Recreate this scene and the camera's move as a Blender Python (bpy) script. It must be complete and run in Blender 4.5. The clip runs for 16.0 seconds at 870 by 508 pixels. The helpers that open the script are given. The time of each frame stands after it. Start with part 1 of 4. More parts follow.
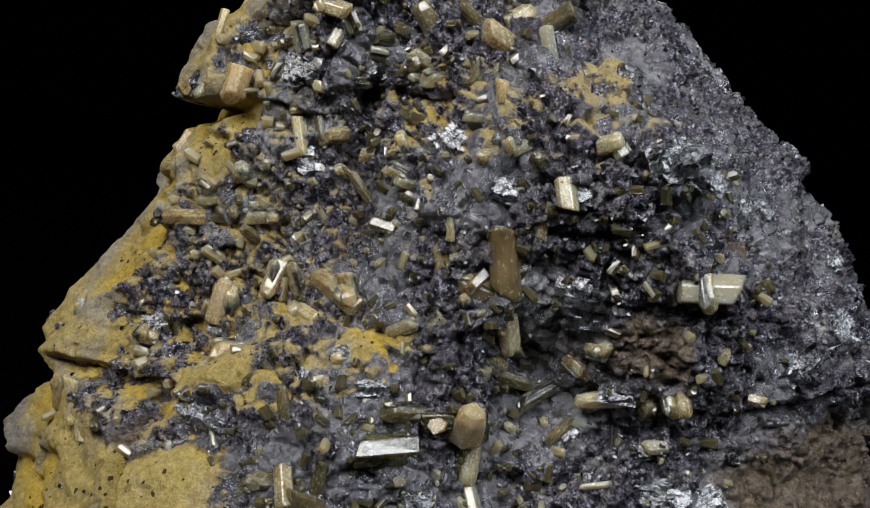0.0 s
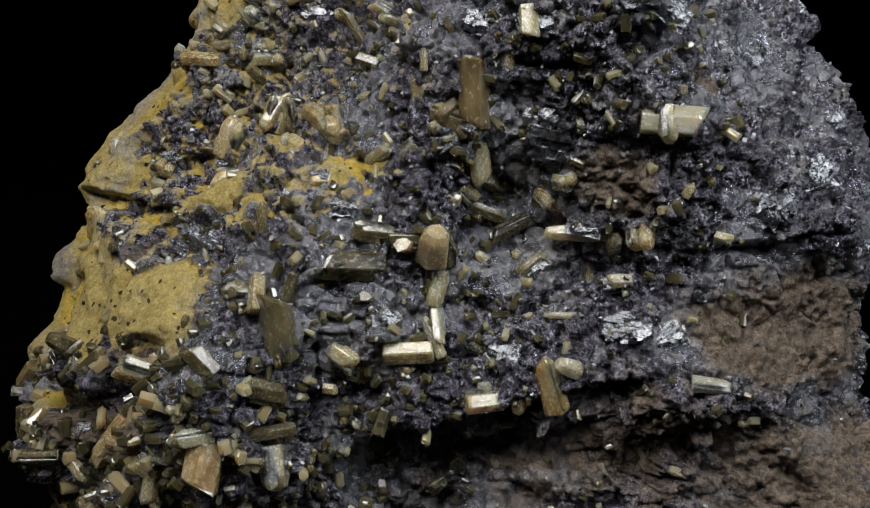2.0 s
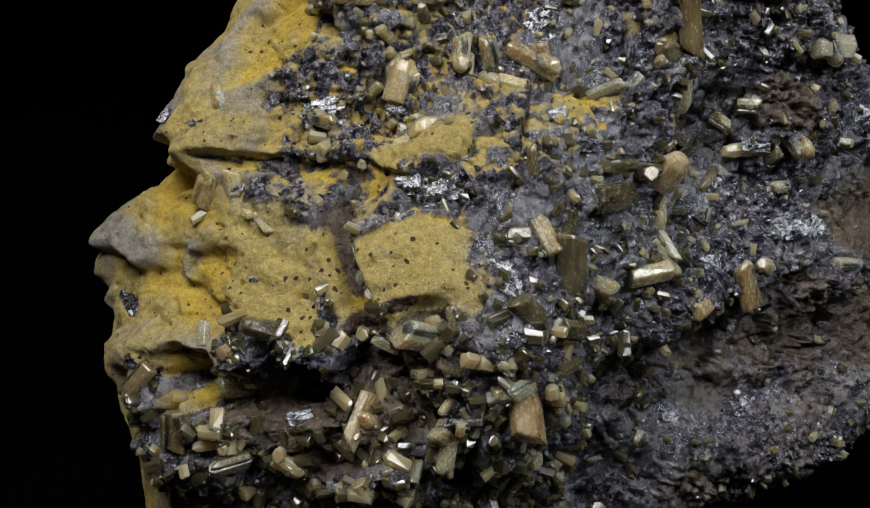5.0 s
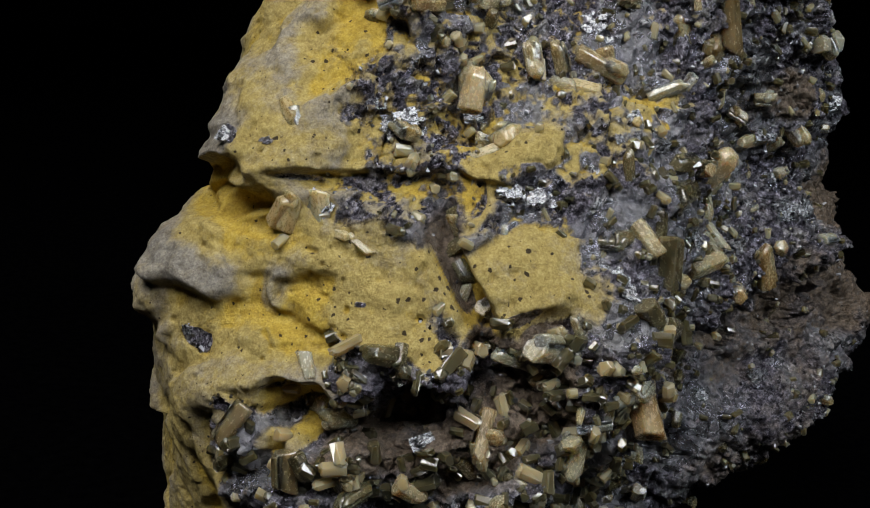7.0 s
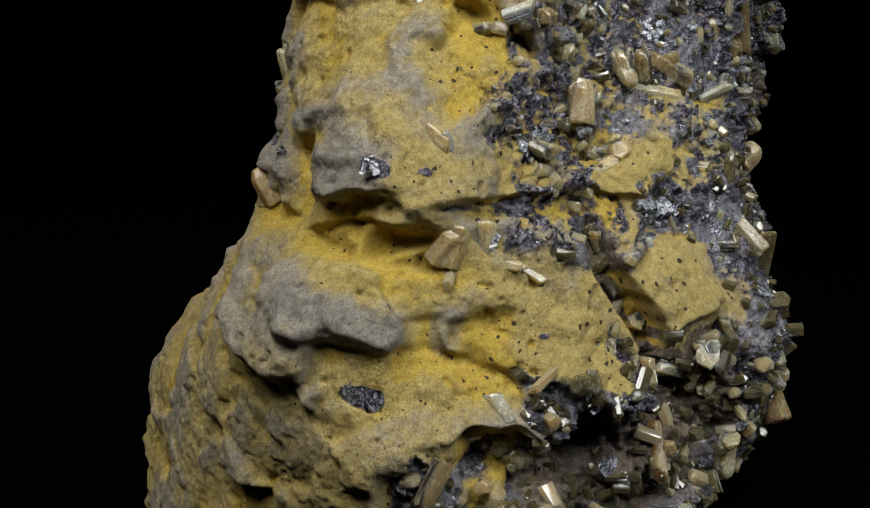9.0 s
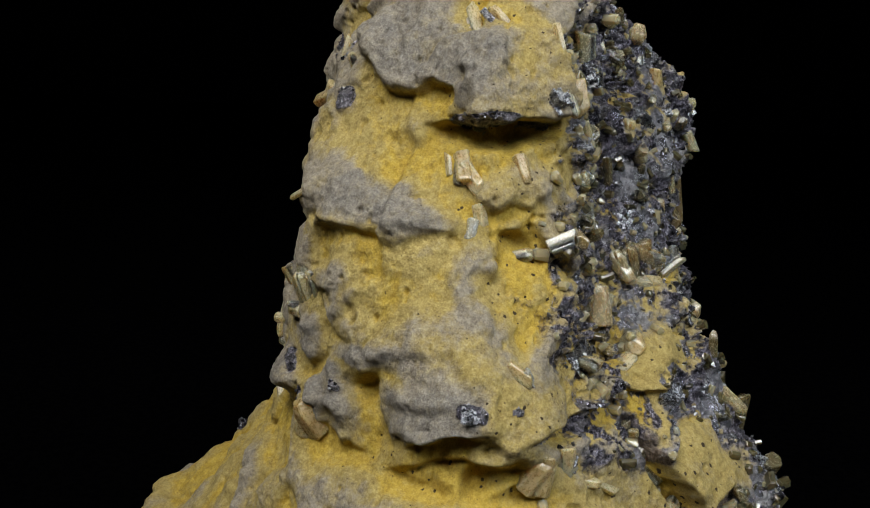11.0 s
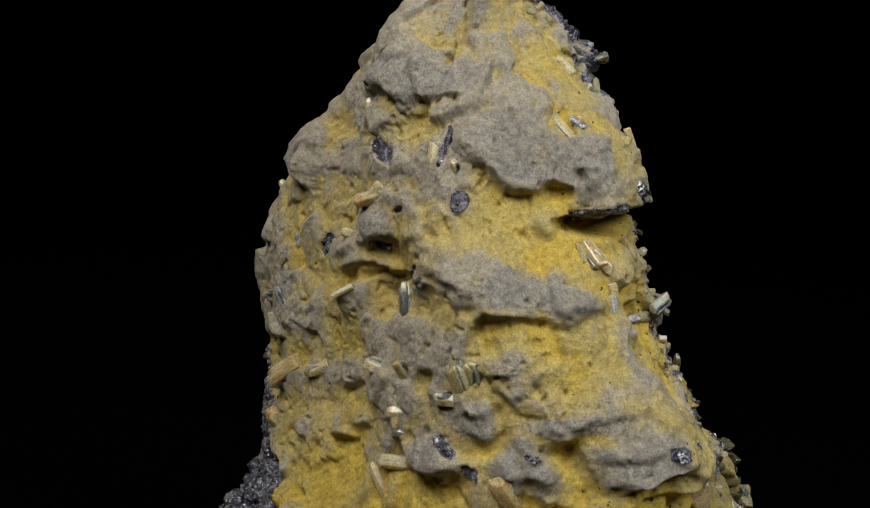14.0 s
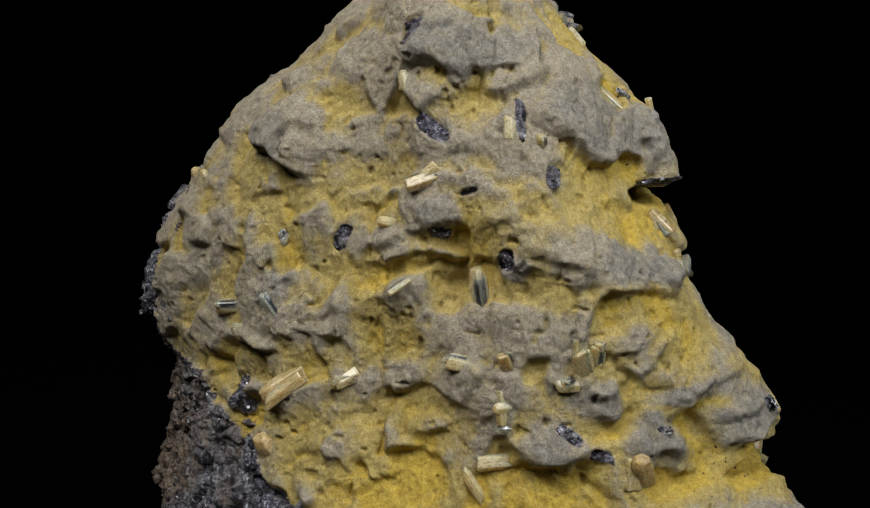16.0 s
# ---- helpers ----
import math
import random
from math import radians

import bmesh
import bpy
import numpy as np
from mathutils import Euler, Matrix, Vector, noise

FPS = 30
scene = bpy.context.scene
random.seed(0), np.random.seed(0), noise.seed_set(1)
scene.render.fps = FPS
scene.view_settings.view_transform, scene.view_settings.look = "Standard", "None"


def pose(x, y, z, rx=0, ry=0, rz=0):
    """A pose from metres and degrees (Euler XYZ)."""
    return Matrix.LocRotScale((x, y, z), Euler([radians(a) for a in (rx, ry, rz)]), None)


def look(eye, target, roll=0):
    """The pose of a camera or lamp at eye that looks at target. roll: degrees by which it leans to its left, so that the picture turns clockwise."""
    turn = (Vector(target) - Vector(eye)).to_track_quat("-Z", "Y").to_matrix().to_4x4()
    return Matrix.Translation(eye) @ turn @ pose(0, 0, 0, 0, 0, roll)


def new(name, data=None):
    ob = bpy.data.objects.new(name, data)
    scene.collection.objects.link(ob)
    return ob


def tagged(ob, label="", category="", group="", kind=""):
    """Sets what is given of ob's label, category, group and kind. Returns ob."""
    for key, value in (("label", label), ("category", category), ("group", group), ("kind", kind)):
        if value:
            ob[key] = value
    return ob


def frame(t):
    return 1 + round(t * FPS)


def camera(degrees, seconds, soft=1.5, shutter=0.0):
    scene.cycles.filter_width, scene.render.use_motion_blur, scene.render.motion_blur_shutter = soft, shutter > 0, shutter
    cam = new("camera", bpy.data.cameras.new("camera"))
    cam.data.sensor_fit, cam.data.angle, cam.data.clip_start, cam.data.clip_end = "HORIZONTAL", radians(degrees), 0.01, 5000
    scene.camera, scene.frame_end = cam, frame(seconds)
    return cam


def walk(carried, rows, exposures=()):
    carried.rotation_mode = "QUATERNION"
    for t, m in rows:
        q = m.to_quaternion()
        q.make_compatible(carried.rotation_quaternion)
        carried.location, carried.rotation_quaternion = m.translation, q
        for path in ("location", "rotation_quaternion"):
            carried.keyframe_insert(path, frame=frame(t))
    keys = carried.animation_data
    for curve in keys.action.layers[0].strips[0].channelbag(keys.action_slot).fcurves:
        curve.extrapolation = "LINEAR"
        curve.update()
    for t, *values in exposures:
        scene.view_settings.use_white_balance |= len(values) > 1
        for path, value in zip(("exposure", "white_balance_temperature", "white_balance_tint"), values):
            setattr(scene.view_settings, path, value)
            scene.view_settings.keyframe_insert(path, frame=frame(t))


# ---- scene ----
cam = camera(42.5, 16.0, soft=1.1)
METRES, EYE, TILT, LEAN, TURN = 0.6, 0.121, -10.8, -3.3, 0.0
AXIS = (-0.004, 0.162)  # the turntable's axis, seen from the first eye
ROWS = [
    (0.0, 0.0, 0.0, 0.0, 0.0, 0.0, -0.0),
    (0.5, 0.0344, -0.0053, -0.0092, 7.19, -0.06, -1.65),
    (1.0, 0.057, -0.0081, -0.0175, 12.03, -0.27, -2.93),
    (1.5, 0.0572, -0.0054, -0.026, 12.34, -0.77, -3.01),
    (2.0, 0.043, -0.0077, -0.03, 8.87, -1.42, -2.06),
    (2.5, 0.0251, -0.0119, -0.0311, 5.82, -2.18, -1.62),
    (3.0, -0.0125, -0.0146, -0.0292, -0.63, -3.16, -0.53),
    (3.5, -0.0425, -0.0212, -0.0301, -5.33, -3.23, 0.27),
    (4.0, -0.0844, -0.012, -0.0309, -12.61, -3.67, 1.33),
    (6.5, -0.2005, 0.0567, -0.0178, -37.39, -7.41, 4.79),
    (7.0, -0.2191, 0.0695, -0.0096, -41.76, -8.44, 5.2),
    (7.5, -0.2421, 0.0953, -0.0041, -48.3, -9.44, 5.87),
    (8.0, -0.2582, 0.124, -0.0004, -54.38, -10.35, 6.31),
    (10.5, -0.2936, 0.2447, 0.0519, -81.8, -14.73, 7.66),
    (11.0, -0.2984, 0.2538, 0.0718, -84.95, -14.67, 8.05),
    (11.5, -0.3034, 0.2711, 0.0841, -88.84, -14.81, 8.05),
    (12.0, -0.3071, 0.3004, 0.0927, -94.08, -15.46, 7.56),
    (12.5, -0.3132, 0.3329, 0.1008, -99.86, -15.87, 7.21),
    (13.0, -0.3148, 0.3591, 0.1069, -104.88, -16.33, 6.99),
    (13.5, -0.3025, 0.4047, 0.1136, -113.52, -17.41, 6.35),
    (14.0, -0.2791, 0.4407, 0.1227, -120.45, -18.48, 5.36),
    (14.5, -0.2563, 0.4806, 0.1327, -128.21, -19.23, 4.14),
    (15.0, -0.222, 0.52, 0.1396, -136.37, -19.5, 2.58),
    (15.5, -0.1898, 0.5421, 0.1359, -142.86, -19.61, 1.14),
    (16.0, -0.1388, 0.5461, 0.123, -151.69, -20.67, -0.36),
]


def ways():
    """The camera's poses, and the turns of the specimen on its turntable."""
    eyes, turns = [], []
    for t, x, y, z, yaw, pitch, roll in ROWS:
        m = pose(0, 0, EYE, TILT, LEAN, TURN) @ pose(METRES * x, METRES * y, METRES * z, 90 + pitch, roll, yaw)
        ahead = m.to_3x3() @ Vector((0, 0, -1))
        turn = math.degrees(math.atan2(ahead.x, ahead.y))
        eyes.append((t, pose(0, 0, 0, 0, 0, turn) @ pose(-AXIS[0], -AXIS[1], 0) @ m))
        turns.append((t, pose(0, 0, 0, 0, 0, turn)))
    return eyes, turns


EYES, TURNS = ways()
walk(cam, EYES)

# ---- light ----
world = bpy.data.worlds.new("world")
scene.world = world
world.use_nodes = True
world.node_tree.nodes["Background"].inputs[0].default_value = (0.6, 0.7, 1.0, 1)
world.node_tree.nodes["Background"].inputs[1].default_value = 0.002
scene.view_settings.exposure = 0.0


def area_lamp(name, eye, target, power, wide, high, colour):
    data = bpy.data.lights.new(name, "AREA")
    data.shape, data.size, data.size_y, data.energy, data.color = "RECTANGLE", wide, high, power, colour
    ob = new(name, data)
    ob.matrix_world = look(eye, target)
    return ob


MID = (0.0, 0.0, 0.075)
area_lamp("key_light", (-0.13, -0.23, 0.44), MID, 1.95, 0.30, 0.22, (1.0, 0.98, 0.95))
area_lamp("side_light", (0.25, -0.22, 0.35), MID, 1.0, 0.20, 0.15, (0.93, 0.97, 1.0))


# ---- materials ----
def material(name):
    m = bpy.data.materials.new(name)
    m.use_nodes = True
    return m, m.node_tree.nodes, m.node_tree.links, m.node_tree.nodes["Principled BSDF"]


def noise_node(nodes, links, scale, detail=4, rough=0.6, coords=None):
    n = nodes.new("ShaderNodeTexNoise")
    n.inputs["Scale"].default_value, n.inputs["Detail"].default_value, n.inputs["Roughness"].default_value = scale, detail, rough
    if coords:
        links.new(coords, n.inputs["Vector"])
    return n


def ramp(nodes, links, source, stops):
    r = nodes.new("ShaderNodeValToRGB")
    while len(r.color_ramp.elements) < len(stops):
        r.color_ramp.elements.new(0.5)
    for e, (p, c) in zip(r.color_ramp.elements, stops):
        e.position, e.color = p, (*c, 1) if len(c) == 3 else c
    links.new(source, r.inputs[0])
    return r.outputs[0]


def mix(nodes, links, factor, a, b):
    m = nodes.new("ShaderNodeMix")
    m.data_type = "RGBA"
    if isinstance(factor, float):
        m.inputs["Factor"].default_value = factor
    else:
        links.new(factor, m.inputs["Factor"])
    for key, v in (("A", a), ("B", b)):
        socket = [s for s in m.inputs if s.name == key and s.type == "RGBA"][0]
        if isinstance(v, tuple):
            socket.default_value = (*v, 1)
        else:
            links.new(v, socket)
    return [s for s in m.outputs if s.type == "RGBA"][0]


def maths(nodes, links, op, a, b=None, c=None, clamp=False):
    m = nodes.new("ShaderNodeMath")
    m.operation, m.use_clamp = op, clamp
    for i, v in enumerate((a, b, c)):
        if v is None:
            continue
        if isinstance(v, (int, float)):
            m.inputs[i].default_value = v
        else:
            links.new(v, m.inputs[i])
    return m.outputs[0]


def attribute(nodes, name):
    n = nodes.new("ShaderNodeAttribute")
    n.attribute_name = name
    return n.outputs["Fac"]


def make_ore():
    """Granular lead ore, with an ochre to grey earthy crust, and rusty earth in places, also painted into shaded gaps.
    """
    m, nodes, links, p = material("ore_with_crust")
    co = nodes.new("ShaderNodeTexCoord").outputs["Object"]
    crust, yellow, rust_and_shade = attribute(nodes, "crust"), attribute(nodes, "yellow"), attribute(nodes, "rust_and_shade")
    big = noise_node(nodes, links, 90, 5, 0.65, co).outputs["Fac"]
    fine = noise_node(nodes, links, 900, 5, 0.7, co).outputs["Fac"]
    grit = noise_node(nodes, links, 3200, 4, 0.75, co).outputs["Fac"]
    cells = nodes.new("ShaderNodeTexVoronoi")
    cells.inputs["Scale"].default_value = 700
    links.new(co, cells.inputs["Vector"])
    tone = nodes.new("ShaderNodeSeparateColor")
    links.new(cells.outputs["Color"], tone.inputs[0])
    # ore: grey metal, duller and paler grains
    sand = maths(nodes, links, "ADD", maths(nodes, links, "MULTIPLY", fine, 0.45), maths(nodes, links, "MULTIPLY", grit, 0.55))
    ore = ramp(nodes, links, sand, [(0.42, (0.009, 0.009, 0.011)), (0.51, (0.140, 0.134, 0.166)), (0.60, (0.68, 0.66, 0.79))])
    pale = ramp(nodes, links, maths(nodes, links, "ADD", maths(nodes, links, "MULTIPLY", big, 0.7), maths(nodes, links, "MULTIPLY", tone.outputs[0], 0.3)), [(0.52, (0, 0, 0)), (0.68, (1, 1, 1))])
    ore = mix(nodes, links, maths(nodes, links, "MULTIPLY", pale, 0.45), ore, (0.36, 0.35, 0.30))
    zone = ramp(nodes, links, noise_node(nodes, links, 150, 4, 0.55, co).outputs["Fac"], [(0.42, (0, 0, 0)), (0.60, (1, 1, 1))])
    dull = ramp(nodes, links, sand, [(0.40, (0.016, 0.015, 0.018)), (0.51, (0.118, 0.110, 0.138)), (0.63, (0.34, 0.325, 0.40))])
    ore = mix(nodes, links, maths(nodes, links, "MULTIPLY", zone, 0.85), ore, dull)
    cleaved = attribute(nodes, "cleaved")
    ore = mix(nodes, links, maths(nodes, links, "MULTIPLY", cleaved, 0.45), ore, (0.46, 0.47, 0.51))
    earth = ramp(nodes, links, sand, [(0.36, (0.026, 0.016, 0.011)), (0.5, (0.138, 0.106, 0.077)), (0.64, (0.33, 0.25, 0.195))])
    # crust
    grey = ramp(nodes, links, sand, [(0.33, (0.135, 0.112, 0.084)), (0.5, (0.31, 0.272, 0.208)), (0.67, (0.52, 0.47, 0.365))])
    ochre = ramp(nodes, links, sand, [(0.33, (0.34, 0.195, 0.004)), (0.5, (0.60, 0.39, 0.007)), (0.67, (0.76, 0.55, 0.035))])
    khaki = ramp(nodes, links, sand, [(0.33, (0.20, 0.140, 0.040)), (0.5, (0.425, 0.325, 0.105)), (0.67, (0.62, 0.51, 0.20))])
    mottle = maths(nodes, links, "ADD", yellow, maths(nodes, links, "MULTIPLY", maths(nodes, links, "SUBTRACT", noise_node(nodes, links, 350, 5, 0.7, co).outputs["Fac"], 0.5), 0.9), clamp=True)
    mottle = maths(nodes, links, "ADD", mottle, maths(nodes, links, "MULTIPLY", maths(nodes, links, "SUBTRACT", noise_node(nodes, links, 1300, 4, 0.7, co).outputs["Fac"], 0.5), 0.5), clamp=True)
    coat = mix(nodes, links, maths(nodes, links, "MULTIPLY", mottle, 2.2, clamp=True), grey, khaki)
    coat = mix(nodes, links, maths(nodes, links, "MULTIPLY_ADD", mottle, 1.6, -1.05, clamp=True), coat, ochre)
    stone = ramp(nodes, links, sand, [(0.33, (0.070, 0.065, 0.063)), (0.5, (0.185, 0.175, 0.163)), (0.67, (0.37, 0.36, 0.33))])
    bald = maths(nodes, links, "ADD", attribute(nodes, "slate_and_shade"), maths(nodes, links, "MULTIPLY", maths(nodes, links, "SUBTRACT", noise_node(nodes, links, 420, 5, 0.7, co).outputs["Fac"], 0.5), 1.6))
    coat = mix(nodes, links, maths(nodes, links, "MULTIPLY_ADD", bald, 1.0, -0.45, clamp=True), coat, stone)
    specks = nodes.new("ShaderNodeTexVoronoi")
    specks.inputs["Scale"].default_value = 820
    bent = nodes.new("ShaderNodeVectorMath")
    bent.operation = "MULTIPLY_ADD"
    links.new(noise_node(nodes, links, 1500, 2, 0.6, co).outputs["Color"], bent.inputs[0])
    bent.inputs[1].default_value = (0.0007, 0.0007, 0.0007)
    links.new(co, bent.inputs[2])
    links.new(bent.outputs[0], specks.inputs["Vector"])
    sizes = nodes.new("ShaderNodeSeparateColor")
    links.new(specks.outputs["Color"], sizes.inputs[0])
    spots = noise_node(nodes, links, 60, 2, 0.5, co).outputs["Fac"]
    limit = maths(nodes, links, "MULTIPLY", maths(nodes, links, "SUBTRACT", spots, 0.24), 1.0, clamp=True)
    limit = maths(nodes, links, "MULTIPLY", maths(nodes, links, "MINIMUM", limit, 0.27), sizes.outputs[0])
    limit = maths(nodes, links, "MULTIPLY", limit, maths(nodes, links, "MULTIPLY", attribute(nodes, "pits"), maths(nodes, links, "MULTIPLY_ADD", mottle, 0.6, 0.45)))
    dot = maths(nodes, links, "LESS_THAN", specks.outputs["Distance"], limit)
    coat = mix(nodes, links, maths(nodes, links, "MULTIPLY", dot, 0.95), coat, (0.030, 0.018, 0.008))
    edge = maths(nodes, links, "ADD", crust, maths(nodes, links, "MULTIPLY", maths(nodes, links, "SUBTRACT", fine, 0.5), 0.9))
    edge = maths(nodes, links, "MULTIPLY_ADD", maths(nodes, links, "SUBTRACT", edge, 0.5), 4.0, 0.5, clamp=True)
    redge = maths(nodes, links, "ADD", rust_and_shade, maths(nodes, links, "MULTIPLY", maths(nodes, links, "SUBTRACT", fine, 0.5), 0.8))
    redge = maths(nodes, links, "ADD", redge, maths(nodes, links, "MULTIPLY", maths(nodes, links, "SUBTRACT", big, 0.55), 1.6))
    redge = maths(nodes, links, "MULTIPLY_ADD", maths(nodes, links, "SUBTRACT", redge, 0.5), 2.5, 0.5, clamp=True)
    colour = mix(nodes, links, redge, ore, earth)
    colour = mix(nodes, links, edge, colour, coat)
    links.new(colour, p.inputs["Base Color"])
    bare = maths(nodes, links, "MULTIPLY", maths(nodes, links, "SUBTRACT", 1.0, edge), maths(nodes, links, "SUBTRACT", 1.0, redge))
    metal = maths(nodes, links, "MULTIPLY", bare, maths(nodes, links, "SUBTRACT", 0.92, maths(nodes, links, "MULTIPLY", pale, 0.6)))
    links.new(metal, p.inputs["Metallic"])
    rough = maths(nodes, links, "MULTIPLY_ADD", tone.outputs[1], 0.34, 0.16)
    rough = maths(nodes, links, "ADD", rough, maths(nodes, links, "MULTIPLY", zone, 0.16))
    rough = maths(nodes, links, "MULTIPLY", rough, maths(nodes, links, "MULTIPLY_ADD", cleaved, -0.35, 1.0))
    rough = maths(nodes, links, "ADD", rough, maths(nodes, links, "MULTIPLY", edge, 0.6), clamp=True)
    links.new(rough, p.inputs["Roughness"])
    height = maths(nodes, links, "ADD", maths(nodes, links, "MULTIPLY", fine, 0.45), maths(nodes, links, "MULTIPLY", grit, 0.55))
    height = maths(nodes, links, "ADD", height, maths(nodes, links, "MULTIPLY", tone.outputs[2], maths(nodes, links, "MULTIPLY", bare, 0.9)))
    facets = nodes.new("ShaderNodeTexVoronoi")
    facets.inputs["Scale"].default_value = 1500
    links.new(co, facets.inputs["Vector"])
    tilt = nodes.new("ShaderNodeVectorMath")
    tilt.operation = "SUBTRACT"
    links.new(facets.outputs["Color"], tilt.inputs[0])
    tilt.inputs[1].default_value = (0.5, 0.5, 0.5)
    much = nodes.new("ShaderNodeVectorMath")
    much.operation = "SCALE"
    links.new(tilt.outputs[0], much.inputs[0])
    links.new(maths(nodes, links, "MULTIPLY_ADD", maths(nodes, links, "SUBTRACT", 1.0, edge), 0.85, 0.12), much.inputs["Scale"])
    lean = nodes.new("ShaderNodeVectorMath")
    links.new(nodes.new("ShaderNodeNewGeometry").outputs["Normal"], lean.inputs[0])
    links.new(much.outputs[0], lean.inputs[1])
    unit = nodes.new("ShaderNodeVectorMath")
    unit.operation = "NORMALIZE"
    links.new(lean.outputs[0], unit.inputs[0])
    b = nodes.new("ShaderNodeBump")
    links.new(unit.outputs[0], b.inputs["Normal"])
    b.inputs["Strength"].default_value, b.inputs["Distance"].default_value = 0.85, 0.0008
    links.new(height, b.inputs["Height"])
    links.new(b.outputs[0], p.inputs["Normal"])
    return m


def make_crystal(name, dark, mid, light, clear, rough):
    """A waxy, cloudy crystal with growth lines; each one takes its own shade."""
    m, nodes, links, p = material(name)
    co = nodes.new("ShaderNodeTexCoord").outputs["Object"]
    info = nodes.new("ShaderNodeObjectInfo").outputs["Random"]
    island = nodes.new("ShaderNodeNewGeometry").outputs["Random Per Island"]
    cloud = noise_node(nodes, links, 2.0, 5, 0.65, co).outputs["Fac"]
    drawn = nodes.new("ShaderNodeMapping")
    drawn.inputs["Scale"].default_value = (7.0, 7.0, 0.6)
    links.new(co, drawn.inputs["Vector"])
    lines = noise_node(nodes, links, 1.6, 4, 0.6, drawn.outputs[0])
    v = maths(nodes, links, "ADD", maths(nodes, links, "MULTIPLY_ADD", cloud, 1.1, -0.18), maths(nodes, links, "MULTIPLY", lines.outputs["Fac"], 0.02))
    v = maths(nodes, links, "ADD", v, maths(nodes, links, "MULTIPLY", info, 0.30))
    v = maths(nodes, links, "ADD", v, maths(nodes, links, "MULTIPLY", maths(nodes, links, "SUBTRACT", island, 0.5), 0.1))
    tint = ramp(nodes, links, v, [(0.28, dark), (0.50, mid), (0.78, light)])
    grime = ramp(nodes, links, noise_node(nodes, links, 5.0, 5, 0.7, co).outputs["Fac"], [(0.54, (0, 0, 0)), (0.70, (1, 1, 1))])
    links.new(mix(nodes, links, maths(nodes, links, "MULTIPLY", grime, 0.25), tint, tuple(0.45 * c for c in dark)), p.inputs["Base Color"])
    worn = noise_node(nodes, links, 9.0, 5, 0.7, co).outputs["Fac"]
    links.new(maths(nodes, links, "ADD", maths(nodes, links, "MULTIPLY", ramp(nodes, links, worn, [(0.45, (0, 0, 0)), (0.62, (1, 1, 1))]), 0.2), rough), p.inputs["Roughness"])
    p.inputs["IOR"].default_value = 1.85
    p.inputs["Transmission Weight"].default_value = clear
    p.inputs["Subsurface Weight"].default_value = 1.0
    p.inputs["Subsurface Radius"].default_value = (1.0, 0.8, 0.55)
    p.inputs["Subsurface Scale"].default_value = 0.003
    b = nodes.new("ShaderNodeBump")
    b.inputs["Strength"].default_value, b.inputs["Distance"].default_value = 0.22, 0.0002
    links.new(maths(nodes, links, "ADD", maths(nodes, links, "MULTIPLY", lines.outputs["Fac"], 0.14), maths(nodes, links, "ADD", maths(nodes, links, "MULTIPLY", cloud, 2.0), maths(nodes, links, "MULTIPLY", worn, 0.35))), b.inputs["Height"])
    links.new(b.outputs[0], p.inputs["Normal"])
    return m


def make_black(name):
    m, nodes, links, p = material(name)
    co = nodes.new("ShaderNodeTexCoord").outputs["Object"]
    n = noise_node(nodes, links, 400, 3, 0.6, co).outputs["Fac"]
    links.new(ramp(nodes, links, n, [(0.3, (0.0006, 0.0006, 0.0008)), (0.7, (0.0014, 0.0014, 0.0017))]), p.inputs["Base Color"])
    p.inputs["Roughness"].default_value = 1.0
    p.inputs["Specular IOR Level"].default_value = 0.0
    return m


ORE = make_ore()
TAN = make_crystal("tan_crystal", (0.32, 0.235, 0.11), (0.64, 0.525, 0.31), (0.79, 0.70, 0.48), 0.46, 0.17)
AMBER = make_crystal("amber_crystal", (0.37, 0.235, 0.09), (0.70, 0.53, 0.30), (0.85, 0.71, 0.48), 0.45, 0.17)
PALE = make_crystal("pale_crystal", (0.42, 0.36, 0.23), (0.65, 0.59, 0.43), (0.82, 0.78, 0.67), 0.42, 0.12)
OLIVE = make_crystal("olive_crystal", (0.06, 0.054, 0.028), (0.19, 0.17, 0.09), (0.40, 0.34, 0.20), 0.55, 0.13)
SMOKY = make_crystal("smoky_crystal", (0.15, 0.108, 0.05), (0.38, 0.29, 0.145), (0.58, 0.46, 0.27), 0.6, 0.09)
HONEY = make_crystal("honey_crystal", (0.37, 0.26, 0.11), (0.57, 0.43, 0.21), (0.74, 0.61, 0.38), 0.22, 0.26)
BLACK = make_black("black_velvet")


# ---- the dark surroundings ----
def slab(name, size, place, label):
    bm = bmesh.new()
    bmesh.ops.create_cube(bm, size=1)
    bmesh.ops.scale(bm, vec=size, verts=bm.verts)
    data = bpy.data.meshes.new(name)
    bm.to_mesh(data)
    bm.free()
    data.materials.append(BLACK)
    ob = new(name, data)
    ob.location = place
    return tagged(ob, label, "backdrop", kind="structure")


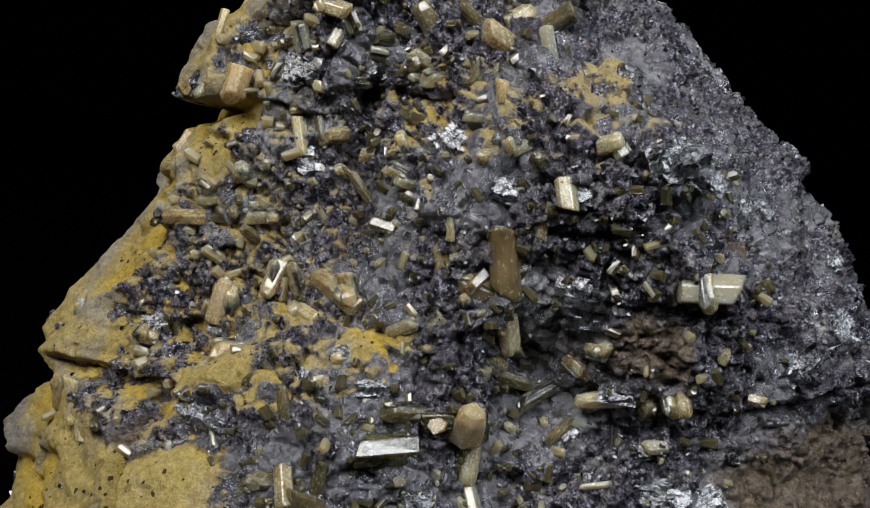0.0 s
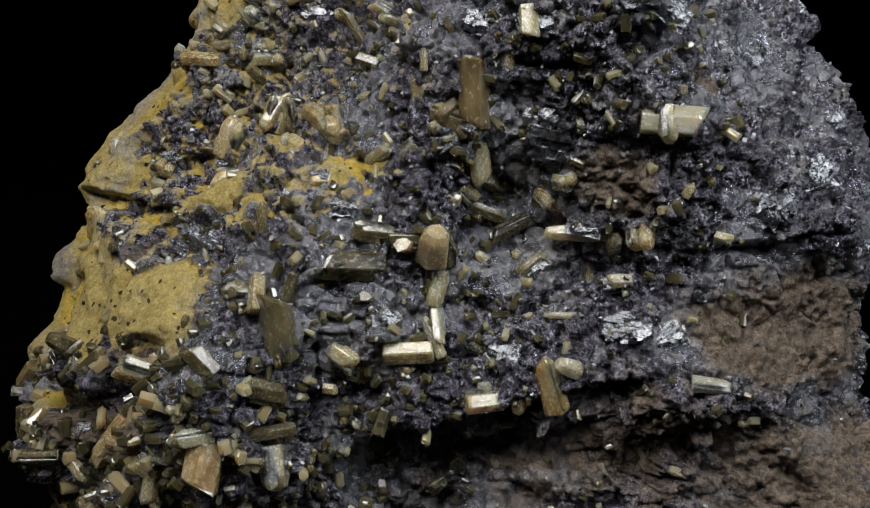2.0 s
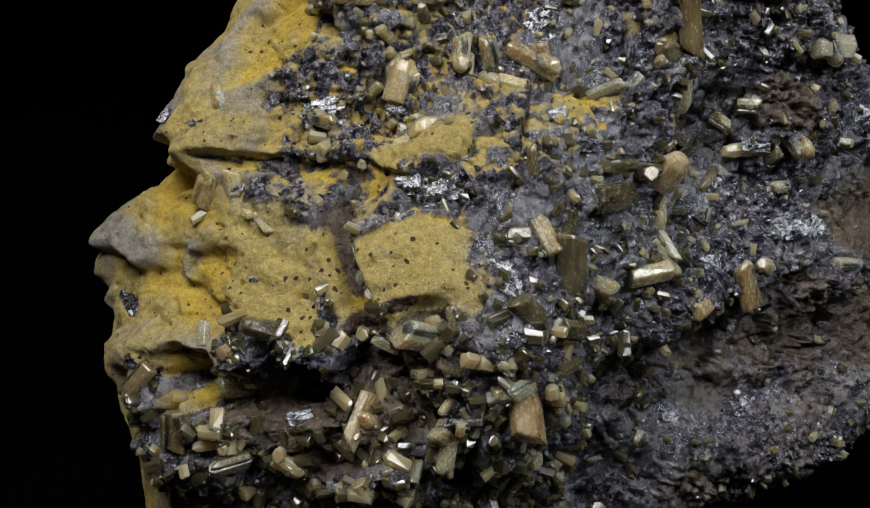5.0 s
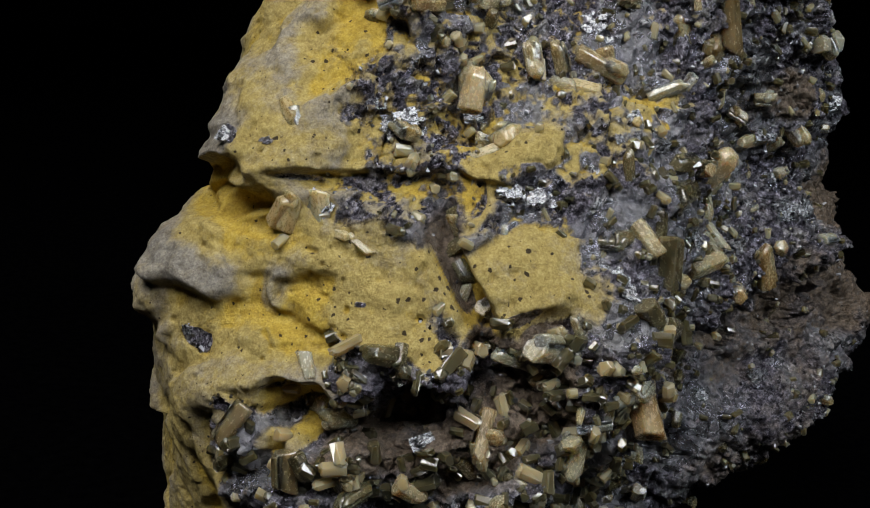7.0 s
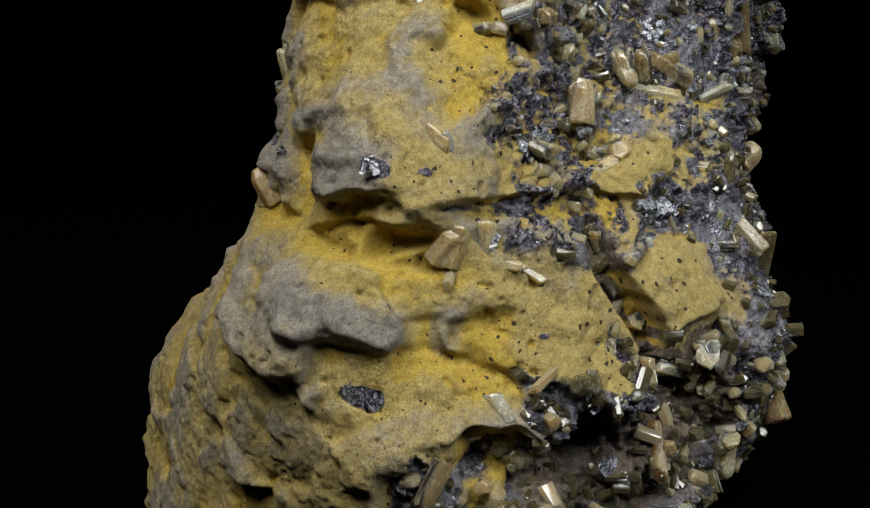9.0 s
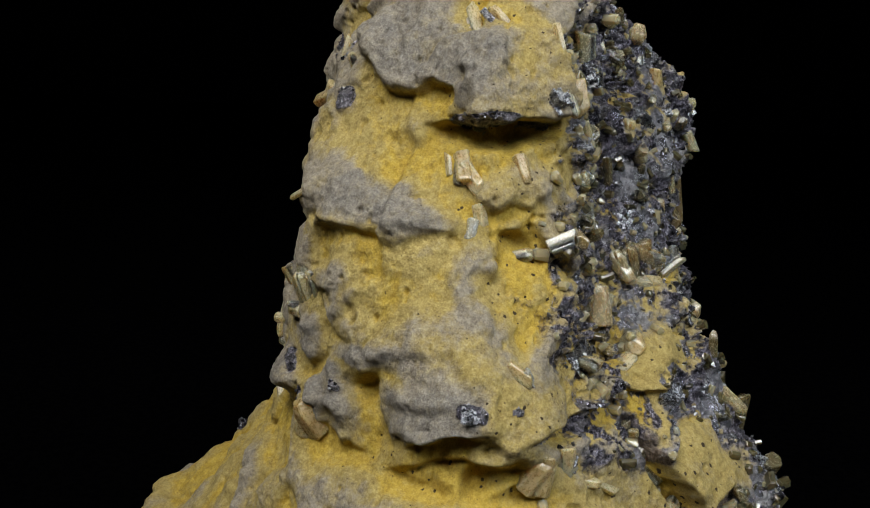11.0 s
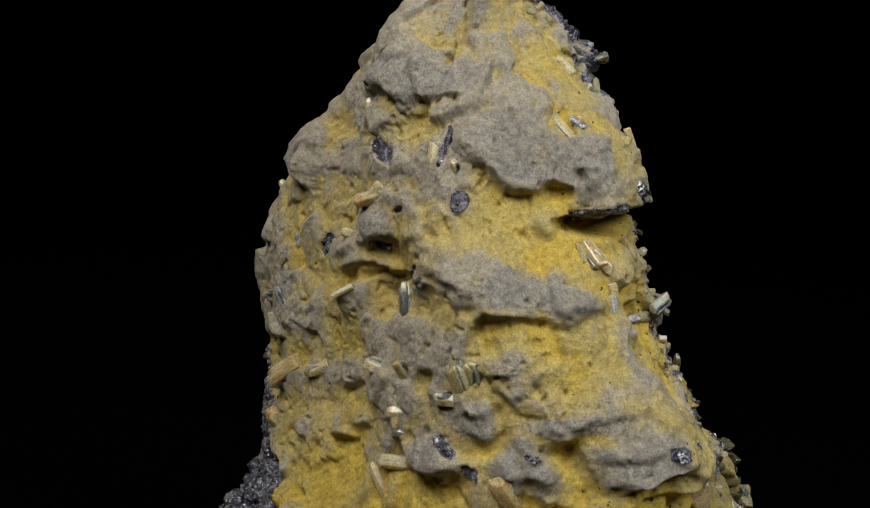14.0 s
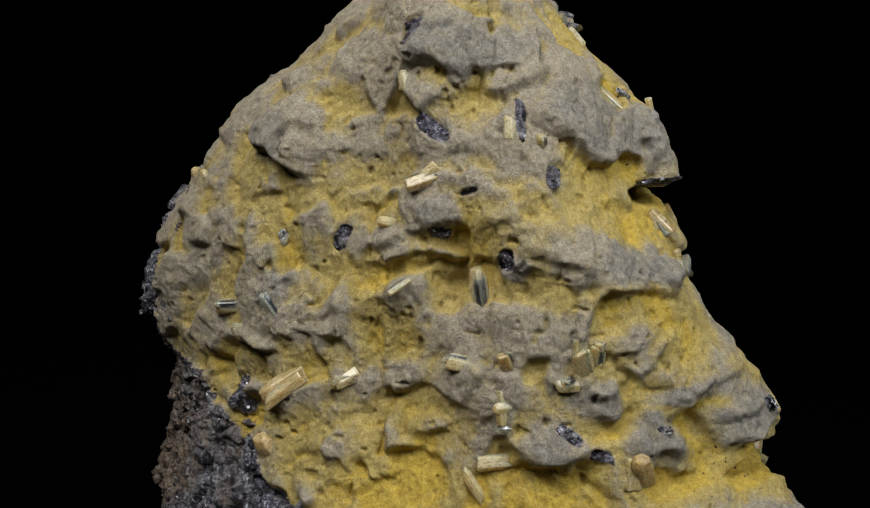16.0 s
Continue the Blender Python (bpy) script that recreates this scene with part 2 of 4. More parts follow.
slab("floor", (2.4, 2.4, 0.02), (0, 0, -0.011), "black velvet cloth under the mineral specimen")
for name, size, place in (("wall_north", (2.4, 0.04, 1.6), (0, 1.22, 0.78)), ("wall_south", (2.4, 0.04, 1.6), (0, -1.22, 0.78)),
                          ("wall_east", (0.04, 2.4, 1.6), (1.22, 0, 0.78)), ("wall_west", (0.04, 2.4, 1.6), (-1.22, 0, 0.78))):
    slab(name, size, place, "plain black wall of the dark studio")
slab("ceiling", (2.4, 2.4, 0.04), (0, 0, 1.6), "plain black ceiling of the dark studio")

# ---- the rock's body: horizontal sections, radii in mm, counter-clockwise from the x axis ----
LEVELS, RADII = [], []


def section(height, *radii):
    LEVELS.append(height)
    RADII.append(radii)


section(1, 50, 58, 64, 66, 66, 62, 56, 51, 49, 49, 50, 49, 46, 40, 33, 30, 28, 28, 29, 39)
section(17, 53, 59, 62, 64, 64, 62, 56, 51, 50, 50, 51, 51, 47, 40, 33, 29, 29, 34, 32, 44)
section(31, 59, 59, 58, 59, 60, 59, 56, 51, 50, 51, 53, 54, 44, 41, 35, 29, 25, 49, 60, 61)
section(43, 70, 60, 54, 51, 50, 52, 49, 48, 50, 53, 57, 59, 53, 51, 44, 34, 33, 41, 60, 83)
section(56, 65, 57, 48, 43, 39, 36, 37, 42, 46, 53, 56, 48, 45, 44, 48, 34, 37, 41, 61, 71)
section(69, 67, 56, 47, 39, 34, 31, 31, 36, 41, 45, 52, 45, 40, 38, 40, 38, 35, 36, 51, 67)
section(83, 69, 62, 48, 40, 33, 28, 30, 34, 38, 42, 46, 39, 28, 29, 31, 30, 34, 32, 52, 67)
section(97, 64, 59, 48, 37, 30, 30, 25, 32, 37, 37, 36, 32, 24, 20, 19, 25, 32, 40, 51, 54)
section(111, 52, 51, 42, 36, 26, 26, 26, 30, 29, 28, 29, 27, 22, 18, 13, 19, 23, 39, 45, 46)
section(125, 39, 37, 34, 30, 25, 25, 21, 22, 23, 22, 23, 23, 19, 18, 15, 14, 17, 24, 21, 33)
section(137, 24, 24, 23, 22, 22, 20, 17, 13, 12, 10, 10, 10, 9, 12, 13, 10, 11, 13, 15, 21)
section(147, 8, 10, 13, 15, 15, 11, 12, 8, 2, 1, 1, 1, 1, 3, 1, 3, 4, 3, 4, 6)

NA, NZ = 1300, 640
ZZ = np.linspace(0.5, 147.0, NZ)


def cubic(p0, p1, p2, p3, f):
    return p1 + 0.5 * f * (p2 - p0 + f * (2 * p0 - 5 * p1 + 4 * p2 - p3 + f * (3 * (p1 - p2) + p3 - p0)))


def loft(az):
    r = np.array(RADII, float)
    n = r.shape[1]
    a = az / 360 * n
    i = a.astype(int)
    f = a - i
    ring = cubic(r[:, (i - 1) % n], r[:, i % n], r[:, (i + 1) % n], r[:, (i + 2) % n], f)
    k = np.clip(np.searchsorted(LEVELS, ZZ, side="right") - 1, 0, len(LEVELS) - 2)
    lv = np.array(LEVELS, float)
    g = np.clip((ZZ - lv[k]) / (lv[k + 1] - lv[k]), 0, 1)[:, None]
    last = len(LEVELS) - 1
    return np.maximum(cubic(ring[np.maximum(k - 1, 0)], ring[k], ring[k + 1], ring[np.minimum(k + 2, last)], g), 0.5)


def even_azimuths():
    """Azimuths at even steps along the rock's outline, so that steep sides get as many points as broad ones."""
    a = np.arange(721) / 2.0
    r = loft(a % 360)
    step = np.sqrt(np.diff(r, axis=1) ** 2 + (r[:, 1:] * radians(0.5)) ** 2).mean(0)
    run = np.concatenate([[0], np.cumsum(step)])
    return np.interp(np.arange(NA) / NA * run[-1], run, a)


AZ = even_azimuths()
BODY = loft(AZ)
A2, Z2 = np.meshgrid(AZ, ZZ)


def cell(az, z):
    j = int(np.clip((z - ZZ[0]) / (ZZ[-1] - ZZ[0]) * (NZ - 1), 0, NZ - 1))
    return j, int(np.searchsorted(AZ, az % 360)) % NA


def at(field, az, z):
    """The field's value at an azimuth in degrees and a height in mm."""
    return field[cell(az, z)]


def lattice(p, seed):
    """Smooth 3D value noise, 0 to 1, at the points p."""
    i = np.floor(p).astype(np.int64)
    f = p - i
    f = f * f * (3 - 2 * f)
    out = np.zeros(p.shape[:-1])
    for dx in (0, 1):
        for dy in (0, 1):
            for dz in (0, 1):
                h = (i[..., 0] + dx) * 374761393 + (i[..., 1] + dy) * 668265263 + (i[..., 2] + dz) * 2147483647 + seed * 1274126177
                h = (h ^ (h >> 13)) * 1274126177 & 0xFFFFFFFF
                h = ((h ^ (h >> 16)) & 0xFFFF) / 65535.0
                out += h * np.abs(1 - dx - f[..., 0]) * np.abs(1 - dy - f[..., 1]) * np.abs(1 - dz - f[..., 2])
    return out


def cobble(p, seed, slope=1.0):
    """Blocky cells: each has its own height and slope. Returns the height and the distance to the next cell."""
    i = np.floor(p).astype(np.int64)
    best = np.full(p.shape[:-1], 9.0)
    second = np.full(p.shape[:-1], 9.0)
    height = np.zeros(p.shape[:-1])
    for dx in (-1, 0, 1):
        for dy in (-1, 0, 1):
            for dz in (-1, 0, 1):
                c = [i[..., k] + d for k, d in enumerate((dx, dy, dz))]
                h = c[0] * 374761393 + c[1] * 668265263 + c[2] * 1442695041 + seed * 974126177
                v = []
                for _ in range(4):
                    h = (h ^ (h >> 13)) * 1274126177 & 0x7FFFFFFF
                    v.append((h >> 7 & 0xFFFF) / 65535.0)
                e = [p[..., k] - c[k] - v[k] for k in range(3)]
                d = np.sqrt(e[0] ** 2 + e[1] ** 2 + e[2] ** 2)
                near = d < best
                second = np.where(near, best, np.minimum(second, d))
                height = np.where(near, v[3] + slope * ((v[0] - 0.5) * e[0] + (v[1] - 0.5) * e[1] + (v[2] - 0.5) * e[2]), height)
                best = np.where(near, d, best)
    return height, second - best


FORM, DUST, RUST_AND_SHADE, CHIP_AND_SHADE, SLATE_AND_SHADE, CAKE = (np.zeros_like(BODY) for _ in range(6))


def patch(az, z, w, h, rot):
    """Distance field of a rotated rounded rectangle on the rock: below 1 inside. Half sizes in mm."""
    r = at(BODY, az, z)
    u = ((A2 - az + 180) % 360 - 180) * math.pi / 180 * r
    v = Z2 - z
    c, s = math.cos(radians(rot)), math.sin(radians(rot))
    ragged = min(1.0, max(0.3, min(w, h) / 4.0))
    u, v = u + WARP_A * ragged, v + WARP_B * ragged
    return ((np.abs(u * c + v * s) / w) ** 3 + (np.abs(-u * s + v * c) / h) ** 3) ** (1 / 3)


def block(az, z, w, h, rot, rise):
    """A block that stands proud of the body, highest along its sharp lower edge, or a soft hollow."""
    global FORM
    d = patch(az, z, w, h, rot)
    if rise > 0:
        k = np.clip((1.2 - d) * min(w, h) / 2.6, 0, 1)
        up = (Z2 - z) * math.cos(radians(rot)) - ((A2 - az + 180) % 360 - 180) * math.pi / 180 * at(BODY, az, z) * math.sin(radians(rot))
        rise = rise * np.clip(0.62 - 0.2 * up / h, 0.35, 0.85)
    else:
        k = np.clip((1.4 - d) / 0.7, 0, 1)
    FORM = FORM + rise * k * k * (3 - 2 * k)


def dust(az, z, w, h, rot, much):
    global DUST
    DUST = np.maximum(DUST, much * np.clip((1.5 - patch(az, z, w, h, rot)) / 0.8, 0, 1))


def rust_and_shade(az, z, w, h, rot, much):
    global RUST_AND_SHADE
    RUST_AND_SHADE = np.maximum(RUST_AND_SHADE, much * np.clip((1.5 - patch(az, z, w, h, rot)) / 0.8, 0, 1))


def chip_and_shade(az, z, w, h, rot, much):
    """A place where the crust has broken off the dark ore, or a shaded gap painted as dark ore."""
    global CHIP_AND_SHADE
    CHIP_AND_SHADE = np.maximum(CHIP_AND_SHADE, much * np.clip((0.98 - patch(az, z, w, h, rot)) / 0.25 + (WARP_A + WARP_B) * 0.25, 0, 1))


def cake(az, z, w, h, rot, much):
    """A rounded lump caked in ochre earth."""
    global CAKE
    CAKE = np.maximum(CAKE, much * np.clip((1.15 - patch(az, z, w, h, rot)) / 0.3, 0, 1))


def slate_and_shade(az, z, w, h, rot, much):
    """Greyer faces of the crust, free of ochre; also shaded sides painted grey."""
    global SLATE_AND_SHADE
    SLATE_AND_SHADE = np.maximum(SLATE_AND_SHADE, much * np.clip((1.45 - patch(az, z, w, h, rot)) / 0.7, 0, 1))


def places(r):
    return np.stack([r * np.cos(np.radians(A2)), r * np.sin(np.radians(A2)), Z2], -1)


P0 = places(BODY)
WARP_A = (lattice(P0 / 6.0, 3) - 0.5) * 5.0 + (lattice(P0 / 2.0, 4) - 0.5) * 1.6
WARP_B = (lattice(P0 / 6.0, 5) - 0.5) * 5.0 + (lattice(P0 / 2.0, 6) - 0.5) * 1.6

block(188, 117, 8.0, 6.0, -5, 4.6)
block(194, 41, 6.0, 6.0, 0, -3.0)
block(191, 91, 5.0, 5.0, 0, -2.5)
block(206, 41, 8.0, 5.5, 0, -4.5)
block(167, 60, 10.0, 7.5, 0, 3.2)
block(132, 65, 8.0, 5.0, 0, -3.0)
block(88, 47, 12.0, 5.0, 0, -3.0)
block(16, 100, 10.0, 13.0, 0, -1.8)
block(238, 139, 6.0, 5.0, 0, 2.5)
block(98, 130, 6.6, 4.5, -15, 2.4)
block(159, 120, 12.9, 6.0, -20, 2.8)
block(51, 117, 5.5, 6.0, -15, 5.0)
block(66, 116, 5.7, 3.8, -15, 1.5)
block(100, 105, 3.7, 3.2, 20, 2.2)
block(132, 103, 10.7, 3.3, -10, 1.8)
block(123, 98, 2.3, 2.1, -20, 1.6)
block(70, 92, 2.2, 7.5, 0, 1.8)
block(43, 101, 4.0, 4.7, -40, 1.3)
block(61, 86, 4.9, 4.3, -35, 1.6)
block(55, 92, 3.3, 3.4, 0, 0.8)
block(89, 80, 6.8, 2.5, 35, 2.0)
block(80, 68, 6.0, 4.3, 10, 2.4)
block(98, 73, 5.0, 2.5, 35, 1.8)
block(142, 79, 3.4, 3.5, 30, 2.5)
block(158, 80, 6.6, 2.7, 15, 1.8)
block(154, 75, 4.6, 3.2, 10, 2.0)
block(148, 89, 9.5, 2.5, 0, 1.5)
block(132, 72, 3.7, 3.9, 0, 1.3)
block(49, 70, 3.6, 2.3, 20, -2.0)
block(90, 97, 3.9, 1.6, 20, -1.5)
block(109, 131, 7.4, 4.7, -5, 1.8)
block(160, 130, 10.0, 3.3, 0, 1.5)
block(154, 99, 12.4, 4.0, -5, 2.2)
block(155, 73, 6.4, 3.8, 0, 2.0)
block(171, 76, 6.1, 3.4, -10, 1.3)
block(185, 76, 4.2, 3.3, -30, 0.9)
block(161, 81, 7.7, 1.5, 8, 0.6)
block(178, 61, 10.7, 3.3, -5, 3.0)
block(189, 74, 4.6, 3.2, -20, 0.8)
block(175, 78, 7.0, 5.0, 0, 2.4)
block(164, 84, 12.0, 2.8, -5, 1.4)
block(190, 103, 6.8, 3.2, -10, 2.0)
block(162, 99, 7.6, 2.2, -10, 1.6)
block(183, 61, 5.8, 2.3, -25, 2.4)
block(193, 60, 2.4, 3.4, 0, 1.0)
block(194, 76, 6.1, 3.3, -5, 1.3)
block(191, 54, 4.4, 2.6, -10, 1.5)
block(203, 59, 6.9, 5.0, -20, 2.4)
block(230, 63, 7.6, 4.8, 10, 2.6)
block(227, 77, 8.2, 2.6, 43, 1.6)
block(186, 68, 5.2, 1.9, -9, -1.8)
block(210, 73, 10.7, 1.8, -0, -2.5)
block(208, 46, 9.9, 3.0, -3, -6.8)
block(224, 46, 11.7, 6.7, 8, -6.8)
block(219, 64, 8.3, 1.6, -60, -4.5)
block(207, 80, 5.9, 5.6, 1, -1.5)
block(225, 74, 12.3, 2.3, 64, 1.8)
block(257, 80, 11.0, 1.6, 0, 1.8)
block(292, 108, 8.0, 8.1, 6, 2.0)
block(315, 117, 12.3, 2.3, 19, 2.5)
block(317, 110, 6.3, 5.0, -18, 2.5)
block(308, 91, 5.0, 6.7, 6, 1.5)
block(264, 113, 6.9, 1.5, 4, -1.4)
block(215, 110, 7.8, 1.5, -5, -1.5)
block(288, 93, 10.4, 1.7, 16, -1.0)
block(253, 85, 14.4, 1.9, 19, 1.2)
block(308, 65, 4.8, 4.3, 11, 1.8)
block(317, 68, 5.2, 3.5, 9, 1.4)
block(321, 85, 4.0, 5.2, 6, 1.0)
block(304, 51, 20.2, 4.9, 17, -5.0)
block(335, 72, 6.4, 4.6, -1, -1.5)
block(312, 46, 18.0, 5.9, 20, -5.5)
block(182, 109, 8.6, 1.3, 1, -3.5)
block(182, 92, 7.3, 9.5, -0, -1.2)
block(177, 72, 3.7, 2.3, 9, -2.0)
block(179, 69, 8.2, 1.6, 7, -2.0)
block(90, 98, 11.2, 3.3, 9, -1.2)
block(115, 95, 2.7, 6.3, -82, -1.8)
block(55, 79, 12.5, 3.0, 13, -2.0)
block(47, 60, 4.8, 7.3, 16, -2.0)

# earthy dust on the ledges
dust(261, 83, 11.6, 2.0, 14, 0.9)
dust(314, 117, 11.9, 1.9, 19, 0.8)
dust(232, 76, 7.1, 1.9, 58, 0.9)
dust(203, 106, 4.5, 2.2, 5, 0.9)
dust(249, 87, 7.1, 2.7, 11, 0.7)
dust(218, 90, 5.2, 2.2, 8, 0.5)
dust(275, 103, 2.9, 4.7, 8, 0.6)
dust(221, 65, 13.2, 7.6, 37, 0.35)
dust(227, 77, 8.1, 2.8, 43, 0.9)
dust(239, 83, 2.6, 3.8, 6, 0.8)
dust(259, 80, 7.7, 1.5, 10, 0.8)
dust(202, 90, 2.6, 4.7, 3, 0.7)
dust(281, 96, 5.1, 3.1, 4, 0.5)
dust(286, 113, 9.6, 5.4, -1, 0.8)
dust(238, 80, 10.0, 5.0, 9, 0.7)
dust(226, 96, 9.0, 13.0, 0, 0.55)
dust(234, 66, 12.0, 6.2, -12, 0.45)

# rusty earth, and dark patches painted in for shaded gaps
rust_and_shade(233, 52, 5.1, 8.0, 5, 1.0)
rust_and_shade(335, 68, 9.5, 6.8, -8, 1.0)
rust_and_shade(316, 85, 2.8, 3.2, 7, 1.0)
rust_and_shade(326, 99, 2.1, 2.0, 2, 0.8)
rust_and_shade(313, 43, 28.4, 6.6, 15, 0.5)
rust_and_shade(329, 51, 18.0, 9.0, -10, 0.75)
rust_and_shade(32, 62, 13.1, 14.5, 17, 0.6)
rust_and_shade(194, 59, 5.8, 2.1, -15, 0.8)
# next patch is painted shade: darkens the cavity below the lumps
rust_and_shade(213, 42, 9.9, 4.3, -6, 0.9)
rust_and_shade(15, 55, 16.0, 22.0, 0, 0.8)
rust_and_shade(318, 47, 16.2, 14.4, -8, 0.45)
rust_and_shade(309, 28, 12.3, 11.6, 27, 0.5)
# painted shade: darkens the cavity and the groove between the lumps
rust_and_shade(224, 44, 11.0, 6.0, 8, 0.85)
rust_and_shade(219, 64, 9.0, 2.6, -60, 1.0)
cake(208, 62, 7.4, 8.0, -99, 1.0)
cake(230, 63, 10.5, 6.2, 12, 1.0)
cake(189, 77, 7.0, 4.1, 2, 0.9)
cake(227, 77, 8.6, 3.0, 43, 1.0)


# chipped places, and shaded gaps painted dark the same way
chip_and_shade(82, 132, 3.0, 2.2, 30, 1.0)
chip_and_shade(94, 118, 3.2, 1.4, -40, 1.0)
# crevice beside the big grey block, its shade painted in
chip_and_shade(124, 120, 1.1, 3.5, 0, 1.0)
chip_and_shade(134, 112, 1.3, 1.9, 0, 1.0)
chip_and_shade(109, 109, 1.5, 0.6, 30, 1.0)
chip_and_shade(99, 102, 2.2, 1.3, -10, 1.0)
chip_and_shade(120, 99, 1.5, 2.1, 0, 1.0)
chip_and_shade(67, 101, 1.1, 2.1, 0, 1.0)
chip_and_shade(136, 75, 2.4, 1.0, -40, 1.0)
chip_and_shade(142, 72, 1.9, 1.2, 0, 1.0)
chip_and_shade(46, 73, 2.3, 3.0, 0, 1.0)
chip_and_shade(155, 76, 1.4, 0.5, 0, 1.0)
# two dark bands under the ledge: its shade put into the colour
chip_and_shade(178, 111, 5.6, 1.3, 8, 1.0)
chip_and_shade(194, 110, 3.8, 1.0, 0, 1.0)
chip_and_shade(231, 76, 2.3, 2.4, 0, 1.0)
chip_and_shade(235, 57, 4.1, 1.5, 0, 1.0)
chip_and_shade(180, 78, 2.8, 1.3, 0, 1.0)
chip_and_shade(187, 78, 1.0, 0.5, 0, 1.0)
chip_and_shade(184, 52, 2.9, 1.2, -10, 1.0)
# dark lower side of the lump, painted shade
chip_and_shade(207, 53, 4.1, 0.9, 0, 1.0)
chip_and_shade(194, 73, 4.0, 0.7, -8, 1.0)
chip_and_shade(220, 73, 1.7, 2.4, 0, 1.0)
chip_and_shade(231, 75, 3.3, 3.5, -11, 1.0)
chip_and_shade(205, 60, 1.0, 0.5, 2, 0.7)
# same dark lump side again, painted wider
chip_and_shade(207, 52, 4.5, 1.7, 1, 1.0)
chip_and_shade(229, 59, 4.7, 1.2, 18, 0.9)
# groove between the lumps, slot above: dark ore stands in for their shade
chip_and_shade(218, 64, 8.2, 1.2, -61, 0.95)
chip_and_shade(207, 73, 9.5, 1.2, 1, 0.95)



# grey faces, two of them with a shaded side painted in
slate_and_shade(98, 130, 5.6, 3.8, -15, 1.0)
slate_and_shade(159, 120, 11.0, 5.1, -20, 1.0)
# grey facet, with its shaded side put into the colour
slate_and_shade(49, 115, 4.0, 4.6, -15, 1.0)
slate_and_shade(100, 105, 3.2, 2.7, 20, 1.0)
slate_and_shade(123, 98, 2.0, 1.8, -20, 1.0)
slate_and_shade(55, 92, 2.8, 2.9, 0, 1.0)
slate_and_shade(142, 79, 2.9, 2.9, 30, 1.0)
slate_and_shade(154, 75, 3.9, 2.7, 10, 1.0)
slate_and_shade(132, 72, 3.1, 3.3, 0, 1.0)
slate_and_shade(109, 131, 6.3, 4.0, -5, 1.0)
slate_and_shade(153, 100, 7.5, 2.3, -5, 1.0)
slate_and_shade(155, 73, 5.4, 3.2, 0, 1.0)
slate_and_shade(171, 76, 5.2, 2.9, -10, 1.0)
slate_and_shade(161, 81, 6.5, 1.3, 8, 1.0)
slate_and_shade(178, 61, 9.1, 2.8, -5, 1.0)
slate_and_shade(176, 77, 4.4, 3.3, 0, 1.0)
slate_and_shade(162, 99, 6.4, 1.9, -10, 1.0)
slate_and_shade(183, 61, 4.9, 1.9, -25, 1.0)
slate_and_shade(193, 60, 2.0, 2.9, 0, 1.0)
# grey painted on the lump's dark side as shade
slate_and_shade(207, 53, 4.5, 1.7, 1, 0.6)


def blurred(f, step, times):
    for _ in range(times):
        f = (np.roll(f, step, 1) + np.roll(f, -step, 1) + np.concatenate([f[step:], f[-step:]]) + np.concatenate([f[:step], f[:-step]])) / 4
    return f


def crust_zone():
    """Where the ochre crust covers the ore: the back and one end of the rock."""
    low = np.interp(Z2, (0, 55, 68, 78, 147), (66, 66, 50, 22, 5))
    high = np.interp(Z2, (0, 45, 50, 53, 57, 64, 67.5, 69.5, 73, 75, 80, 86, 93, 98, 104, 110, 125, 135, 147), (199, 197, 199, 203, 206, 206, 201, 195, 195, 202, 198, 193, 191, 195, 208, 204, 203, 222, 230))
    wave = (lattice(P0 / 7.0, 11) - 0.5) * 22 + (lattice(P0 / 2.2, 12) - 0.5) * 10
    return np.clip(0.5 + np.minimum(A2 - low + wave, high - A2 + wave) / 5.0, 0, 1)


def normals(p):
    """Unit normals of the surface p, outward."""
    along = np.roll(p, -1, 1) - np.roll(p, 1, 1)
    upward = np.concatenate([p[1:], p[-1:]]) - np.concatenate([p[:1], p[:-1]])
    n = np.cross(along, upward)
    return n / np.maximum(np.linalg.norm(n, axis=-1, keepdims=True), 1e-9)


